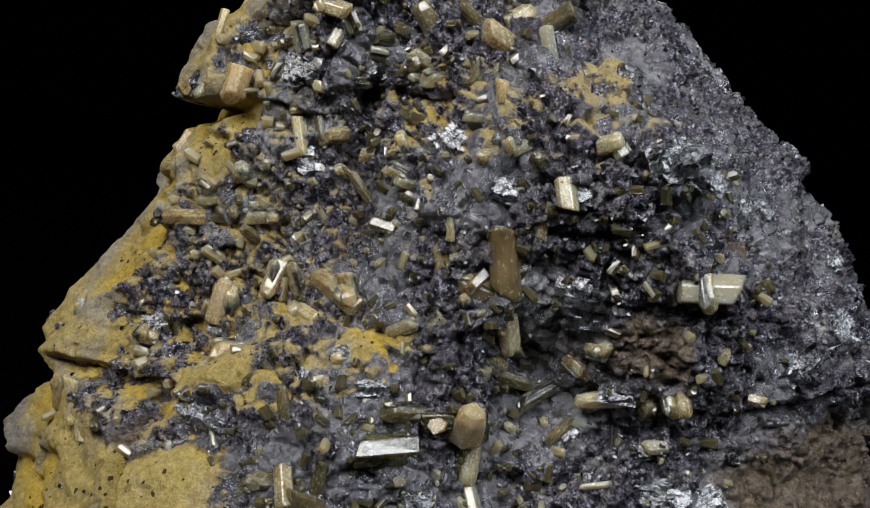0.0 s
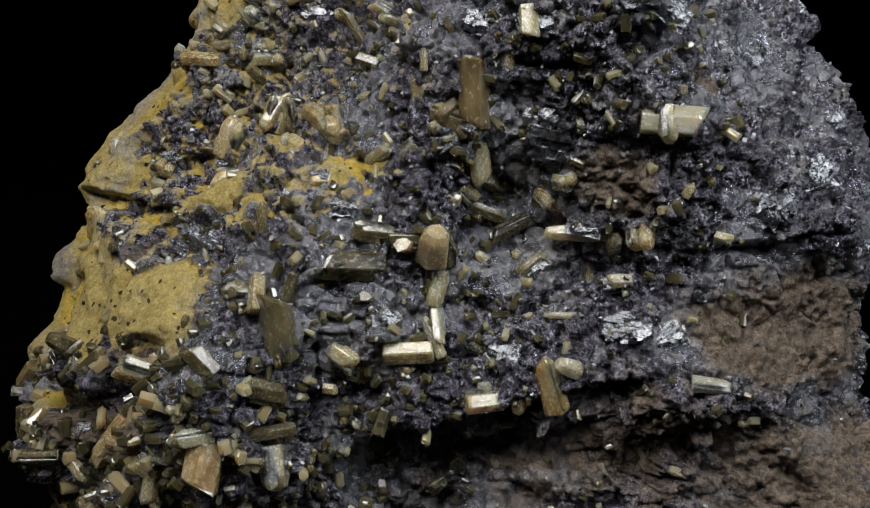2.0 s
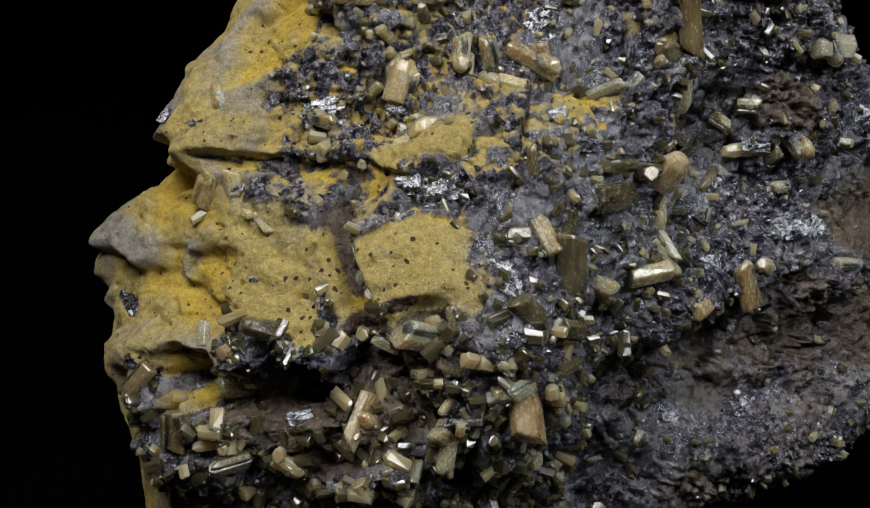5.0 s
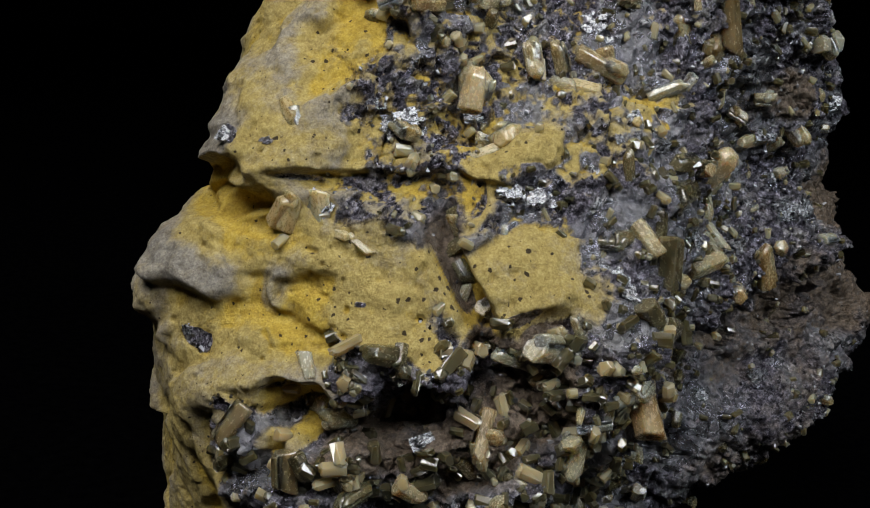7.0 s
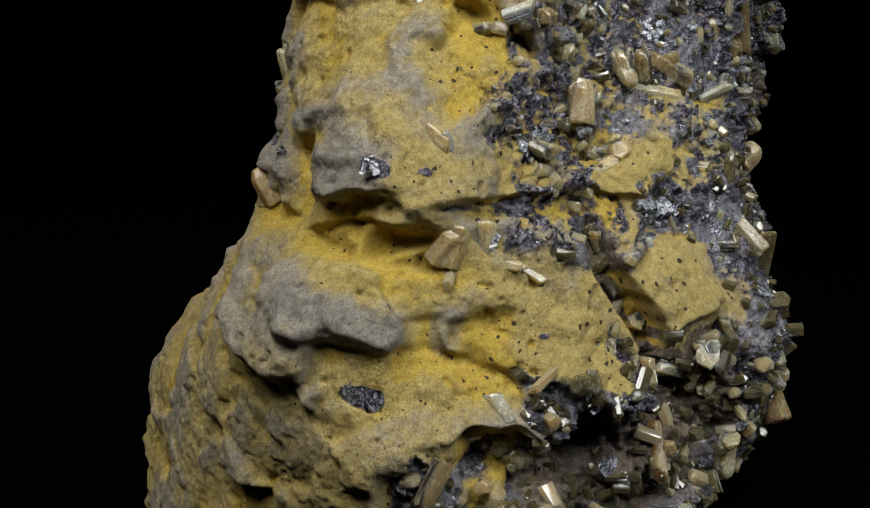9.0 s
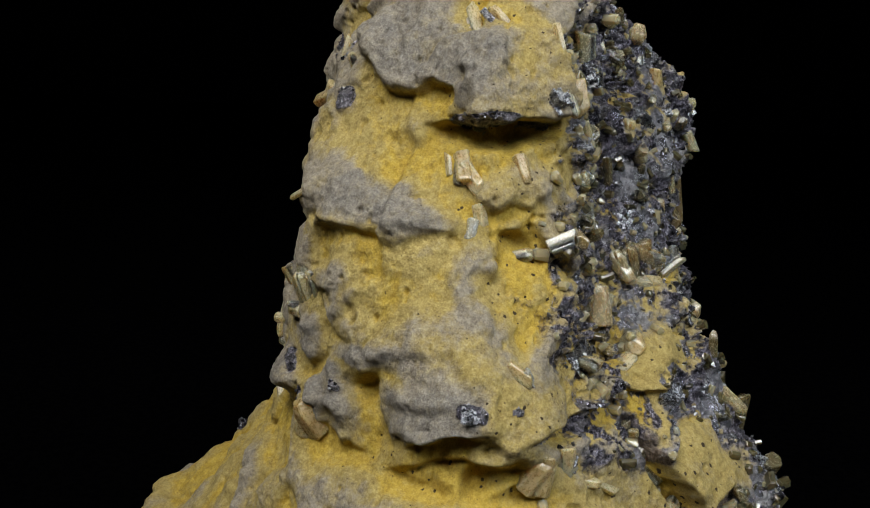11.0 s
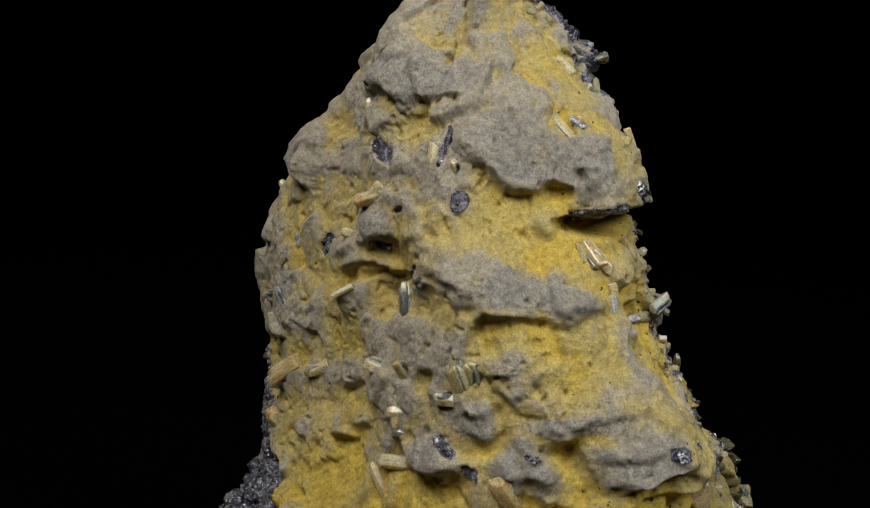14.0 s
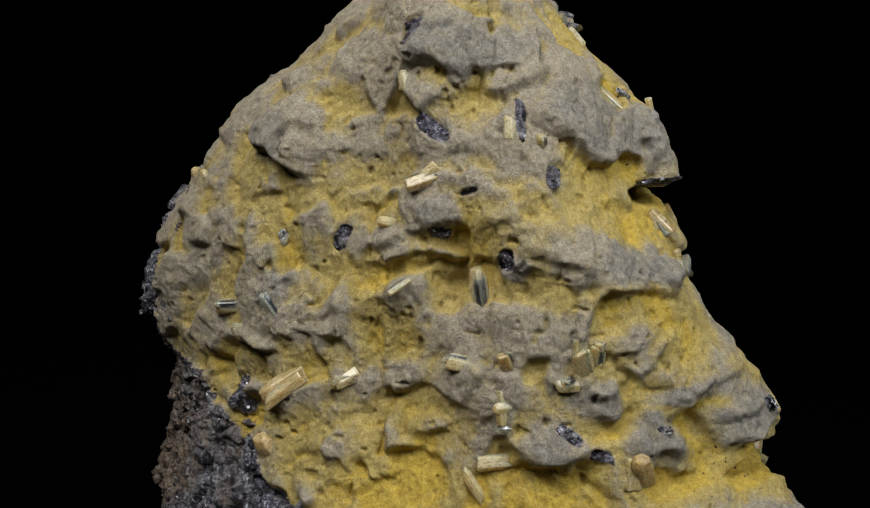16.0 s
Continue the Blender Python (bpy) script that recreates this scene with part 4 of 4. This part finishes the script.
crystal(OLIVE, 246.8, 68.8, 4.2, 2.5, -11, 23)
crystal(TAN, 301.9, 83.8, 3.8, 2.8, -86, 44)
crystal(PALE, 226.7, 69.2, 1.8, 1.2, 98, 22)
crystal(TAN, 239.2, 59.1, 2.3, 1.8, 122, 5)
crystal(TAN, 223.6, 39.8, 3.3, 2.1, -55, 11)
crystal(OLIVE, 199.4, 39.0, 3.4, 2.5, -24, 7)
crystal(OLIVE, 202.8, 40.5, 3.4, 2.7, -58, 17)
crystal(PALE, 289.0, 66.0, 4.9, 1.8, -91, 26)
crystal(PALE, 273.6, 86.7, 5.0, 2.0, 24, 35)
crystal(AMBER, 311.0, 82.5, 2.9, 2.0, -28, 30)
crystal(TAN, 312.3, 85.5, 2.9, 2.0, 9, 29)
crystal(TAN, 320.1, 93.4, 4.0, 3.1, -85, 30)
crystal(TAN, 319.6, 79.0, 3.0, 2.6, -72, 26)
crystal(TAN, 176.7, 103.8, 4.4, 2.6, -53, 5)
crystal(TAN, 170.3, 105.5, 2.8, 1.0, 104, 1)
crystal(PALE, 177.8, 97.6, 2.6, 2.0, 81, 10)
crystal(TAN, 190.3, 94.1, 2.7, 2.4, -8, 21)
crystal(PALE, 197.2, 96.1, 3.6, 2.0, 14, 39)
crystal(AMBER, 187.6, 81.6, 3.4, 2.6, -46, 11)
crystal(AMBER, 190.8, 69.6, 4.7, 3.5, 58, 24)
crystal(AMBER, 200.6, 67.6, 1.9, 1.8, -17, 45)
crystal(TAN, 180.1, 124.0, 3.4, 1.9, 135, 17)
crystal(TAN, 198.4, 121.2, 4.4, 1.5, -84, 0)
crystal(TAN, 226.7, 120.9, 3.2, 2.4, -81, 33)
crystal(TAN, 201.6, 113.3, 3.0, 1.5, -87, 12)
crystal(AMBER, 256.4, 89.9, 5.9, 3.4, -40, 35)
crystal(AMBER, 232.7, 89.2, 4.9, 3.2, -82, 5)
crystal(AMBER, 217.3, 84.6, 5.5, 3.4, 68, 29)
crystal(PALE, 241.9, 87.3, 3.6, 2.1, -35, 32)
crystal(AMBER, 221.7, 96.8, 2.4, 1.9, -27, 69)
crystal(PALE, 175.4, 109.0, 1.8, 1.4, 153, 2)
crystal(AMBER, 121.6, 84.9, 3.8, 2.5, 107, 39)
crystal(AMBER, 149.4, 70.9, 5.1, 4.4, 116, 24)
crystal(TAN, 113.6, 93.8, 7.7, 4.0, 106, 6)
crystal(AMBER, 57.9, 75.7, 7.7, 5.2, -147, 40)
crystal(PALE, 108.8, 83.9, 4.2, 2.0, 155, 38)
crystal(TAN, 74.7, 78.7, 3.9, 2.5, -145, 31)
crystal(PALE, 53.0, 99.5, 2.2, 1.8, 114, 14)
crystal(TAN, 130.4, 117.1, 2.1, 1.8, 105, 20)
crystal(TAN, 120.0, 118.6, 3.1, 2.2, 97, 15)
crystal(TAN, 81.0, 125.2, 2.8, 2.3, 98, 10)
crystal(TAN, 194.5, 133.7, 3.3, 2.1, 105, 3)
crystal(AMBER, 174.1, 105.0, 4.7, 3.1, -77, 20)
crystal(TAN, 138.1, 86.1, 3.8, 2.9, 106, 13)
crystal(TAN, 141.8, 87.7, 2.8, 1.9, 95, 13)
crystal(TAN, 135.7, 82.6, 2.8, 2.4, -171, 29)
crystal(TAN, 120.2, 70.1, 5.9, 3.1, -168, 34)
crystal(TAN, 121.0, 78.5, 2.7, 2.3, -174, 35)
crystal(TAN, 21.4, 106.5, 2.7, 2.3, 103, 40)
crystal(TAN, 92.8, 110.4, 5.6, 2.8, -150, 25)
crystal(TAN, 78.3, 146.7, 4.2, 2.7, -161, 19)
crystal(TAN, 171.8, 144.6, 3.0, 2.0, -51, 8)
crystal(OLIVE, 171.0, 124.2, 5.5, 2.4, -57, 4)
crystal(PALE, 50.4, 95.8, 2.5, 1.8, -111, 13)
crystal(PALE, 53.6, 99.1, 2.3, 1.8, -111, 14)
crystal(PALE, 55.7, 88.6, 4.9, 2.1, 129, 13)
crystal(TAN, 41.9, 86.7, 3.6, 3.1, -173, 39)
crystal(PALE, 47.4, 83.2, 3.4, 3.2, -176, 33)
crystal(TAN, 60.1, 75.6, 6.8, 2.3, -137, 21)
crystal(PALE, 73.9, 78.6, 4.0, 2.6, -174, 19)
crystal(TAN, 93.2, 110.9, 4.1, 2.1, -130, 7)
crystal(TAN, 81.8, 103.6, 2.7, 2.3, -172, 34)
crystal(TAN, 114.3, 66.0, 6.2, 2.0, 127, 25)
crystal(TAN, 56.0, 65.8, 5.2, 4.6, 98, 4)
crystal(TAN, 90.0, 94.6, 3.7, 1.3, -146, 28)
crystal(TAN, 141.5, 86.7, 3.7, 2.2, 93, 11)
crystal(TAN, 148.3, 70.3, 4.4, 3.6, 90, 3)
crystal(TAN, 134.8, 82.5, 3.2, 2.4, -175, 15)
crystal(TAN, 110.0, 83.8, 4.3, 2.8, 174, 27)
crystal(TAN, 29.0, 106.9, 2.5, 2.1, 106, 28)
crystal(OLIVE, 121.0, 78.3, 4.9, 2.4, -84, 3)
crystal(PALE, 121.1, 75.3, 2.1, 2.0, -176, 19)
crystal(TAN, 137.0, 88.3, 2.9, 2.1, 94, 8)
crystal(OLIVE, 218.0, 66.5, 3.4, 2.2, 40, 35)
crystal(OLIVE, 219.5, 63.5, 2.8, 2.0, -60, 25)
crystal(TAN, 217.0, 69.0, 2.6, 1.7, 120, 30)
crystal(OLIVE, 216.5, 70.5, 2.4, 1.8, 10, 45)
crystal(PALE, 220.5, 61.0, 2.6, 1.6, 75, 20)


# ---- cleaved faces of the ore, and added glints: stepped bright plates ----
def make_bright():
    m, nodes, links, p = material("cleaved_ore_and_glint")
    co = nodes.new("ShaderNodeTexCoord").outputs["Object"]
    n = noise_node(nodes, links, 6, 6, 0.75, co).outputs["Fac"]
    links.new(ramp(nodes, links, n, [(0.38, (0.06, 0.06, 0.068)), (0.52, (0.34, 0.35, 0.38)), (0.66, (0.68, 0.69, 0.72))]), p.inputs["Base Color"])
    p.inputs["Metallic"].default_value = 0.95
    links.new(maths(nodes, links, "MULTIPLY_ADD", n, 0.5, 0.02), p.inputs["Roughness"])
    b = nodes.new("ShaderNodeBump")
    b.inputs["Strength"].default_value, b.inputs["Distance"].default_value = 0.5, 0.0004
    links.new(n, b.inputs["Height"])
    links.new(b.outputs[0], p.inputs["Normal"])
    return m


BRIGHT = make_bright()


def steps(seed):
    """A ragged sheet of cleavage steps, one unit across, sunk at its rim."""
    rng = random.Random(seed)
    level = [[rng.choice((0.0, 0.03, 0.06, 0.10)) for _ in range(5)] for _ in range(5)]
    rim = [rng.uniform(0.30, 0.52) for _ in range(12)]
    bm = bmesh.new()
    cuts = [k / 10 - 0.5 + d for k in range(11) for d in (-0.004, 0.004)]
    grid = []
    for a, x in enumerate(cuts):
        row = []
        for b, y in enumerate(cuts):
            tile = level[min(max((a - 1) // 2, 0) // 2, 4)][min(max((b - 1) // 2, 0) // 2, 4)]
            far = math.hypot(x, y) / rim[int((math.atan2(y, x) / 6.2832 % 1) * 12) % 12]
            row.append(bm.verts.new((x + rng.uniform(-0.012, 0.012), y + rng.uniform(-0.012, 0.012), tile + 0.05 * x + (0 if far < 1 else -0.35))))
        grid.append(row)
    for a in range(len(cuts) - 1):
        for b in range(len(cuts) - 1):
            bm.faces.new((grid[a][b], grid[a + 1][b], grid[a + 1][b + 1], grid[a][b + 1]))
    data = bpy.data.meshes.new("cleavage_glint_face")
    bm.to_mesh(data)
    bm.free()
    data.materials.append(BRIGHT)
    return data


STEPS = [steps(60 + k) for k in range(7)]


def plate(az, z, length, width, turn, lean=None, rise=None):
    """A cleaved face, nearly flush with the rock, or an added glint that leans along it and rises from it."""
    e, u, n = tangents(az, z)
    proud = 0.25 if lean is None else 0.5
    n = (n + e * (dice.uniform(-0.3, 0.3) if lean is None else lean) + u * (dice.uniform(-0.2, 0.45) if rise is None else rise)).normalized()
    x = (e * math.cos(radians(turn)) + u * math.sin(radians(turn)))
    x = (x - n * x.dot(n)).normalized()
    ob = part("cleavage_glint_face", dice.choice(STEPS), specimen, None, "bright stepped cleavage face of lead ore, or a plate added as a glint")
    ob.matrix_local = Matrix.Translation((ground(az, z) + n * proud) / 1000) @ Matrix((x, n.cross(x), n)).transposed().to_4x4() @ Matrix.Diagonal((length / 1000, width / 1000, width / 1000, 1))
    return ob


# added glints: plates tilted to catch the lamps, some over crystal faces
plate(293.8, 104.7, 4.8, 3.4, 0, 0.54, 0.28)
plate(303.0, 104.7, 3.2, 2.6, 0, 0.20, 0.44)
plate(315.1, 109.0, 6.5, 4.5, 20, 0.15, -0.11)
plate(331.7, 84.6, 5.5, 4.0, 40, -0.00, 0.32)
plate(337.5, 87.8, 4.8, 3.2, 20, -0.32, -0.08)
plate(351.8, 94.4, 4.0, 3.2, 0, -0.59, -0.01)
plate(259.3, 66.6, 5.2, 3.6, 85, 0.00, 0.36)
plate(278.6, 66.5, 3.8, 2.4, 0, 0.27, 0.74)
plate(322.4, 66.7, 4.6, 2.4, 15, -0.23, 0.24)
plate(319.1, 67.3, 4.2, 3.2, 0, -0.11, 0.28)
plate(315.3, 79.3, 4.6, 2.0, 0, 0.16, 0.70)
plate(310.0, 73.6, 3.6, 2.2, 40, 0.11, 0.44)
plate(303.7, 79.6, 3.2, 1.6, -15, 0.33, 0.40)
plate(252.8, 80.7, 1.6, 1.4, 80, 0.36, 0.04)
plate(217.3, 81.5, 3.2, 1.4, 8, 0.18, -0.14)
plate(220.6, 80.0, 3.0, 1.1, 8, -0.12, -0.10)
plate(206.8, 77.3, 2.0, 1.2, 30, 0.06, -0.02)
plate(208.2, 74.5, 2.8, 1.0, 35, 0.17, -0.07)
plate(259.0, 83.0, 3.2, 2.2, 5, -0.45, -0.09)
plate(217.0, 43.6, 3.4, 1.8, 30, 0.44, 0.90)
plate(213.2, 52.1, 2.2, 2.4, 30, -0.07, 0.07)
plate(180.4, 77.8, 2.6, 2.2, 0, 0.69, 0.34)
plate(240.9, 46.9, 3.2, 1.6, -10, -0.14, 0.70)
plate(210.4, 107.1, 2.4, 1.0, -10, -0.89, 0.40)
plate(294.6, 109.7, 1.8, 1.4, 0, -0.60, 0.18)
plate(196.6, 70.2, 2.4, 2.0, 60, -0.28, 0.37)
plate(201.8, 80.4, 1.8, 1.6, 60, -0.68, 0.31)
plate(238.5, 87.8, 2.4, 1.2, -10, -0.47, -0.12)
plate(270.2, 95.5, 2.0, 1.1, -10, -0.53, 0.25)
plate(244.7, 72.8, 2.2, 1.4, 40, -0.54, 0.12)
plate(176.4, 124.0, 2.8, 1.0, -45, -0.27, -0.09)
# cleaved faces of the ore
plate(316.5, 109.3, 7.9, 5.2, 13)
plate(319.3, 106.7, 4.6, 3.3, -37)
plate(293.4, 104.7, 5.3, 3.1, -171)
plate(226.1, 116.7, 5.1, 3.6, 173)
plate(286.7, 109.3, 5.5, 4.1, 147)
plate(311.4, 99.5, 4.6, 3.3, 4)
plate(199.0, 114.4, 4.5, 3.8, -162)
plate(257.3, 94.9, 5.0, 4.3, -176)
plate(309.2, 89.9, 7.4, 6.1, 172)
plate(235.1, 104.6, 7.3, 5.1, -176)
plate(342.3, 98.8, 4.4, 3.7, -31)
plate(338.1, 87.1, 5.0, 4.3, -45)
plate(333.0, 84.3, 6.2, 4.1, 32)
plate(337.1, 87.3, 4.8, 2.8, 14)
plate(315.9, 108.4, 4.6, 4.0, -1)
plate(277.4, 66.1, 4.2, 2.8, 9)
plate(318.3, 67.6, 7.6, 4.2, 176)
plate(321.8, 67.0, 4.8, 2.3, -155)
plate(348.5, 90.3, 4.4, 3.7, -49)
plate(302.7, 62.5, 5.0, 4.3, 154)
plate(305.8, 91.4, 6.2, 4.8, 177)
plate(342.3, 102.0, 4.3, 3.6, -20)
plate(267.4, 80.2, 4.3, 2.9, -167)
plate(326.8, 72.4, 4.1, 3.4, 4)
plate(204.0, 81.0, 5.4, 3.9, -172)
plate(232.8, 73.1, 4.4, 3.7, -155)
plate(248.0, 64.0, 4.2, 3.5, -172)
plate(316.9, 67.3, 5.5, 4.0, 2)
plate(276.7, 41.9, 4.7, 3.2, 15)
plate(310.2, 41.0, 4.8, 3.2, -175)
plate(227.5, 73.8, 4.2, 3.5, -171)
plate(245.4, 76.2, 3.3, 3.3, -6)
plate(199.1, 83.4, 4.2, 2.8, -0)
plate(300.0, 39.0, 3.5, 2.6, -6)
plate(246.6, 65.1, 4.2, 2.8, -9)


# ---- grains that nobody could count ----
def heap(name, count, zone, solid, sizes, stone, label, seed, lift=0.1, rough=0.06):
    """Many small solids on the rock, joined; zone gives the chance at a place."""
    rng = np.random.default_rng(seed)
    verts, faces = [], []
    sv, sf = solid
    sv = np.array(sv)
    done = 0
    while done < count:
        j, i = int(rng.integers(8, NZ - 8)), int(rng.integers(0, NA))
        if rng.random() > zone[j, i] * min(1.0, BODY[j, i] / 60):
            continue
        e, u, n = tangents(AZ[i], ZZ[j])
        q = Euler(rng.uniform(0, 6.28, 3)).to_matrix()
        s = rng.uniform(*sizes)
        size = np.array([s, s * rng.uniform(0.6, 1.0), s * rng.uniform(0.8, 1.7)])
        p = Vector(ROCK[j, i]) + n * s * lift
        w = ((sv + rng.uniform(-rough, rough, sv.shape)) * size) @ np.array(q).T + np.array(p)
        faces += [tuple(x + len(verts) for x in f) for f in sf]
        verts += [tuple(x) for x in w / 1000]
        done += 1
    data = bpy.data.meshes.new(name)
    data.from_pydata(verts, [], faces)
    data.update()
    ob = part(name, data, specimen, stone, label)
    return tagged(ob, kind="stuff")


def solid_of(data):
    return [tuple(v.co) for v in data.vertices], [tuple(f.vertices) for f in data.polygons]


CUBE = ([(x, y, z) for x in (-0.5, 0.5) for y in (-0.5, 0.5) for z in (-0.5, 0.5)],
        [(0, 1, 3, 2), (4, 6, 7, 5), (0, 4, 5, 1), (2, 3, 7, 6), (0, 2, 6, 4), (1, 5, 7, 3)])


def make_grain():
    m, nodes, links, p = material("bright_ore")
    island = nodes.new("ShaderNodeNewGeometry").outputs["Random Per Island"]
    links.new(ramp(nodes, links, island, [(0.0, (0.05, 0.05, 0.055)), (0.6, (0.18, 0.185, 0.2)), (1.0, (0.45, 0.46, 0.5))]), p.inputs["Base Color"])
    p.inputs["Metallic"].default_value = 0.8
    links.new(maths(nodes, links, "MULTIPLY_ADD", island, 0.3, 0.2), p.inputs["Roughness"])
    return m


BARE = np.clip(1 - CRUST - 0.7 * RUST_AND_SHADE, 0, 1)
FRONT = BARE * np.clip(1 - np.abs(A2 - 262) / 70, 0, 1) ** 0.5
rng = np.random.default_rng(12)
extra = 0
while extra < 75:
    j, i = int(rng.integers(60, NZ - 30)), int(rng.integers(0, NA))
    if rng.random() < FRONT[j, i] and CRUST[j, i] < 0.3:
        size = rng.uniform(1.3, 2.6)
        crystal((TAN, OLIVE, OLIVE, OLIVE, AMBER, SMOKY)[int(rng.integers(0, 6))], AZ[i], ZZ[j], size * rng.uniform(1.0, 1.6), size, rng.uniform(0, 360), rng.uniform(15, 75))
        extra += 1
extra = 0
while extra < 60:
    j, i = int(rng.integers(40, NZ - 30)), int(rng.integers(0, NA))
    if CRUST[j, i] < 0.2 and RUST_AND_SHADE[j, i] < 0.3 and rng.random() < min(1.0, BODY[j, i] / 60):
        size = rng.uniform(1.2, 3.2)
        plate(AZ[i], ZZ[j], size * rng.uniform(1.0, 1.6), size, rng.uniform(0, 360))
        extra += 1
heap("ore_gravel", 9000, BARE * (1 - 0.85 * CLEAVED), CUBE, (0.13, 0.5), make_grain(), "bright grey cleaved ore grains", 1, 0.0, 0.3)
PRISM = solid_of(prism("seed_crystal", 5, 0.05, 1.0, 0.08))
heap("fine_tan_growth", 380, FRONT, PRISM, (0.35, 1.4), TAN, "small tan crystals among the ore", 2, 0.15)
FOOT = np.clip(1.4 - np.abs(A2 - 225) / 40, 0, 1) * np.clip((64 - Z2) / 8, 0, 1) * np.clip(1 - CRUST, 0, 1)
heap("fine_amber_growth", 280, FOOT, PRISM, (0.9, 2.3), AMBER, "small amber crystals crowded on the ore", 4, 0.25)
heap("fine_smoky_growth", 520, FOOT, PRISM, (0.8, 2.2), OLIVE, "small dark olive crystals crowded on the ore", 6, 0.25)
STRIP = np.clip(1.3 - np.abs(A2 - 217) / 22, 0, 1) * np.clip((Z2 - 60) / 8, 0, 1) * (1 - np.clip(CAKE * 2, 0, 1))
heap("fine_dusty_growth", 80, STRIP, PRISM, (0.7, 2.0), TAN, "tan crystals dusted with ochre", 5, 0.2)
heap("fine_olive_growth", 1100, FRONT, PRISM, (0.4, 1.5), OLIVE, "small dark olive crystals among the ore", 3, 0.15)


def motions():
    walk(specimen, TURNS)


motions()
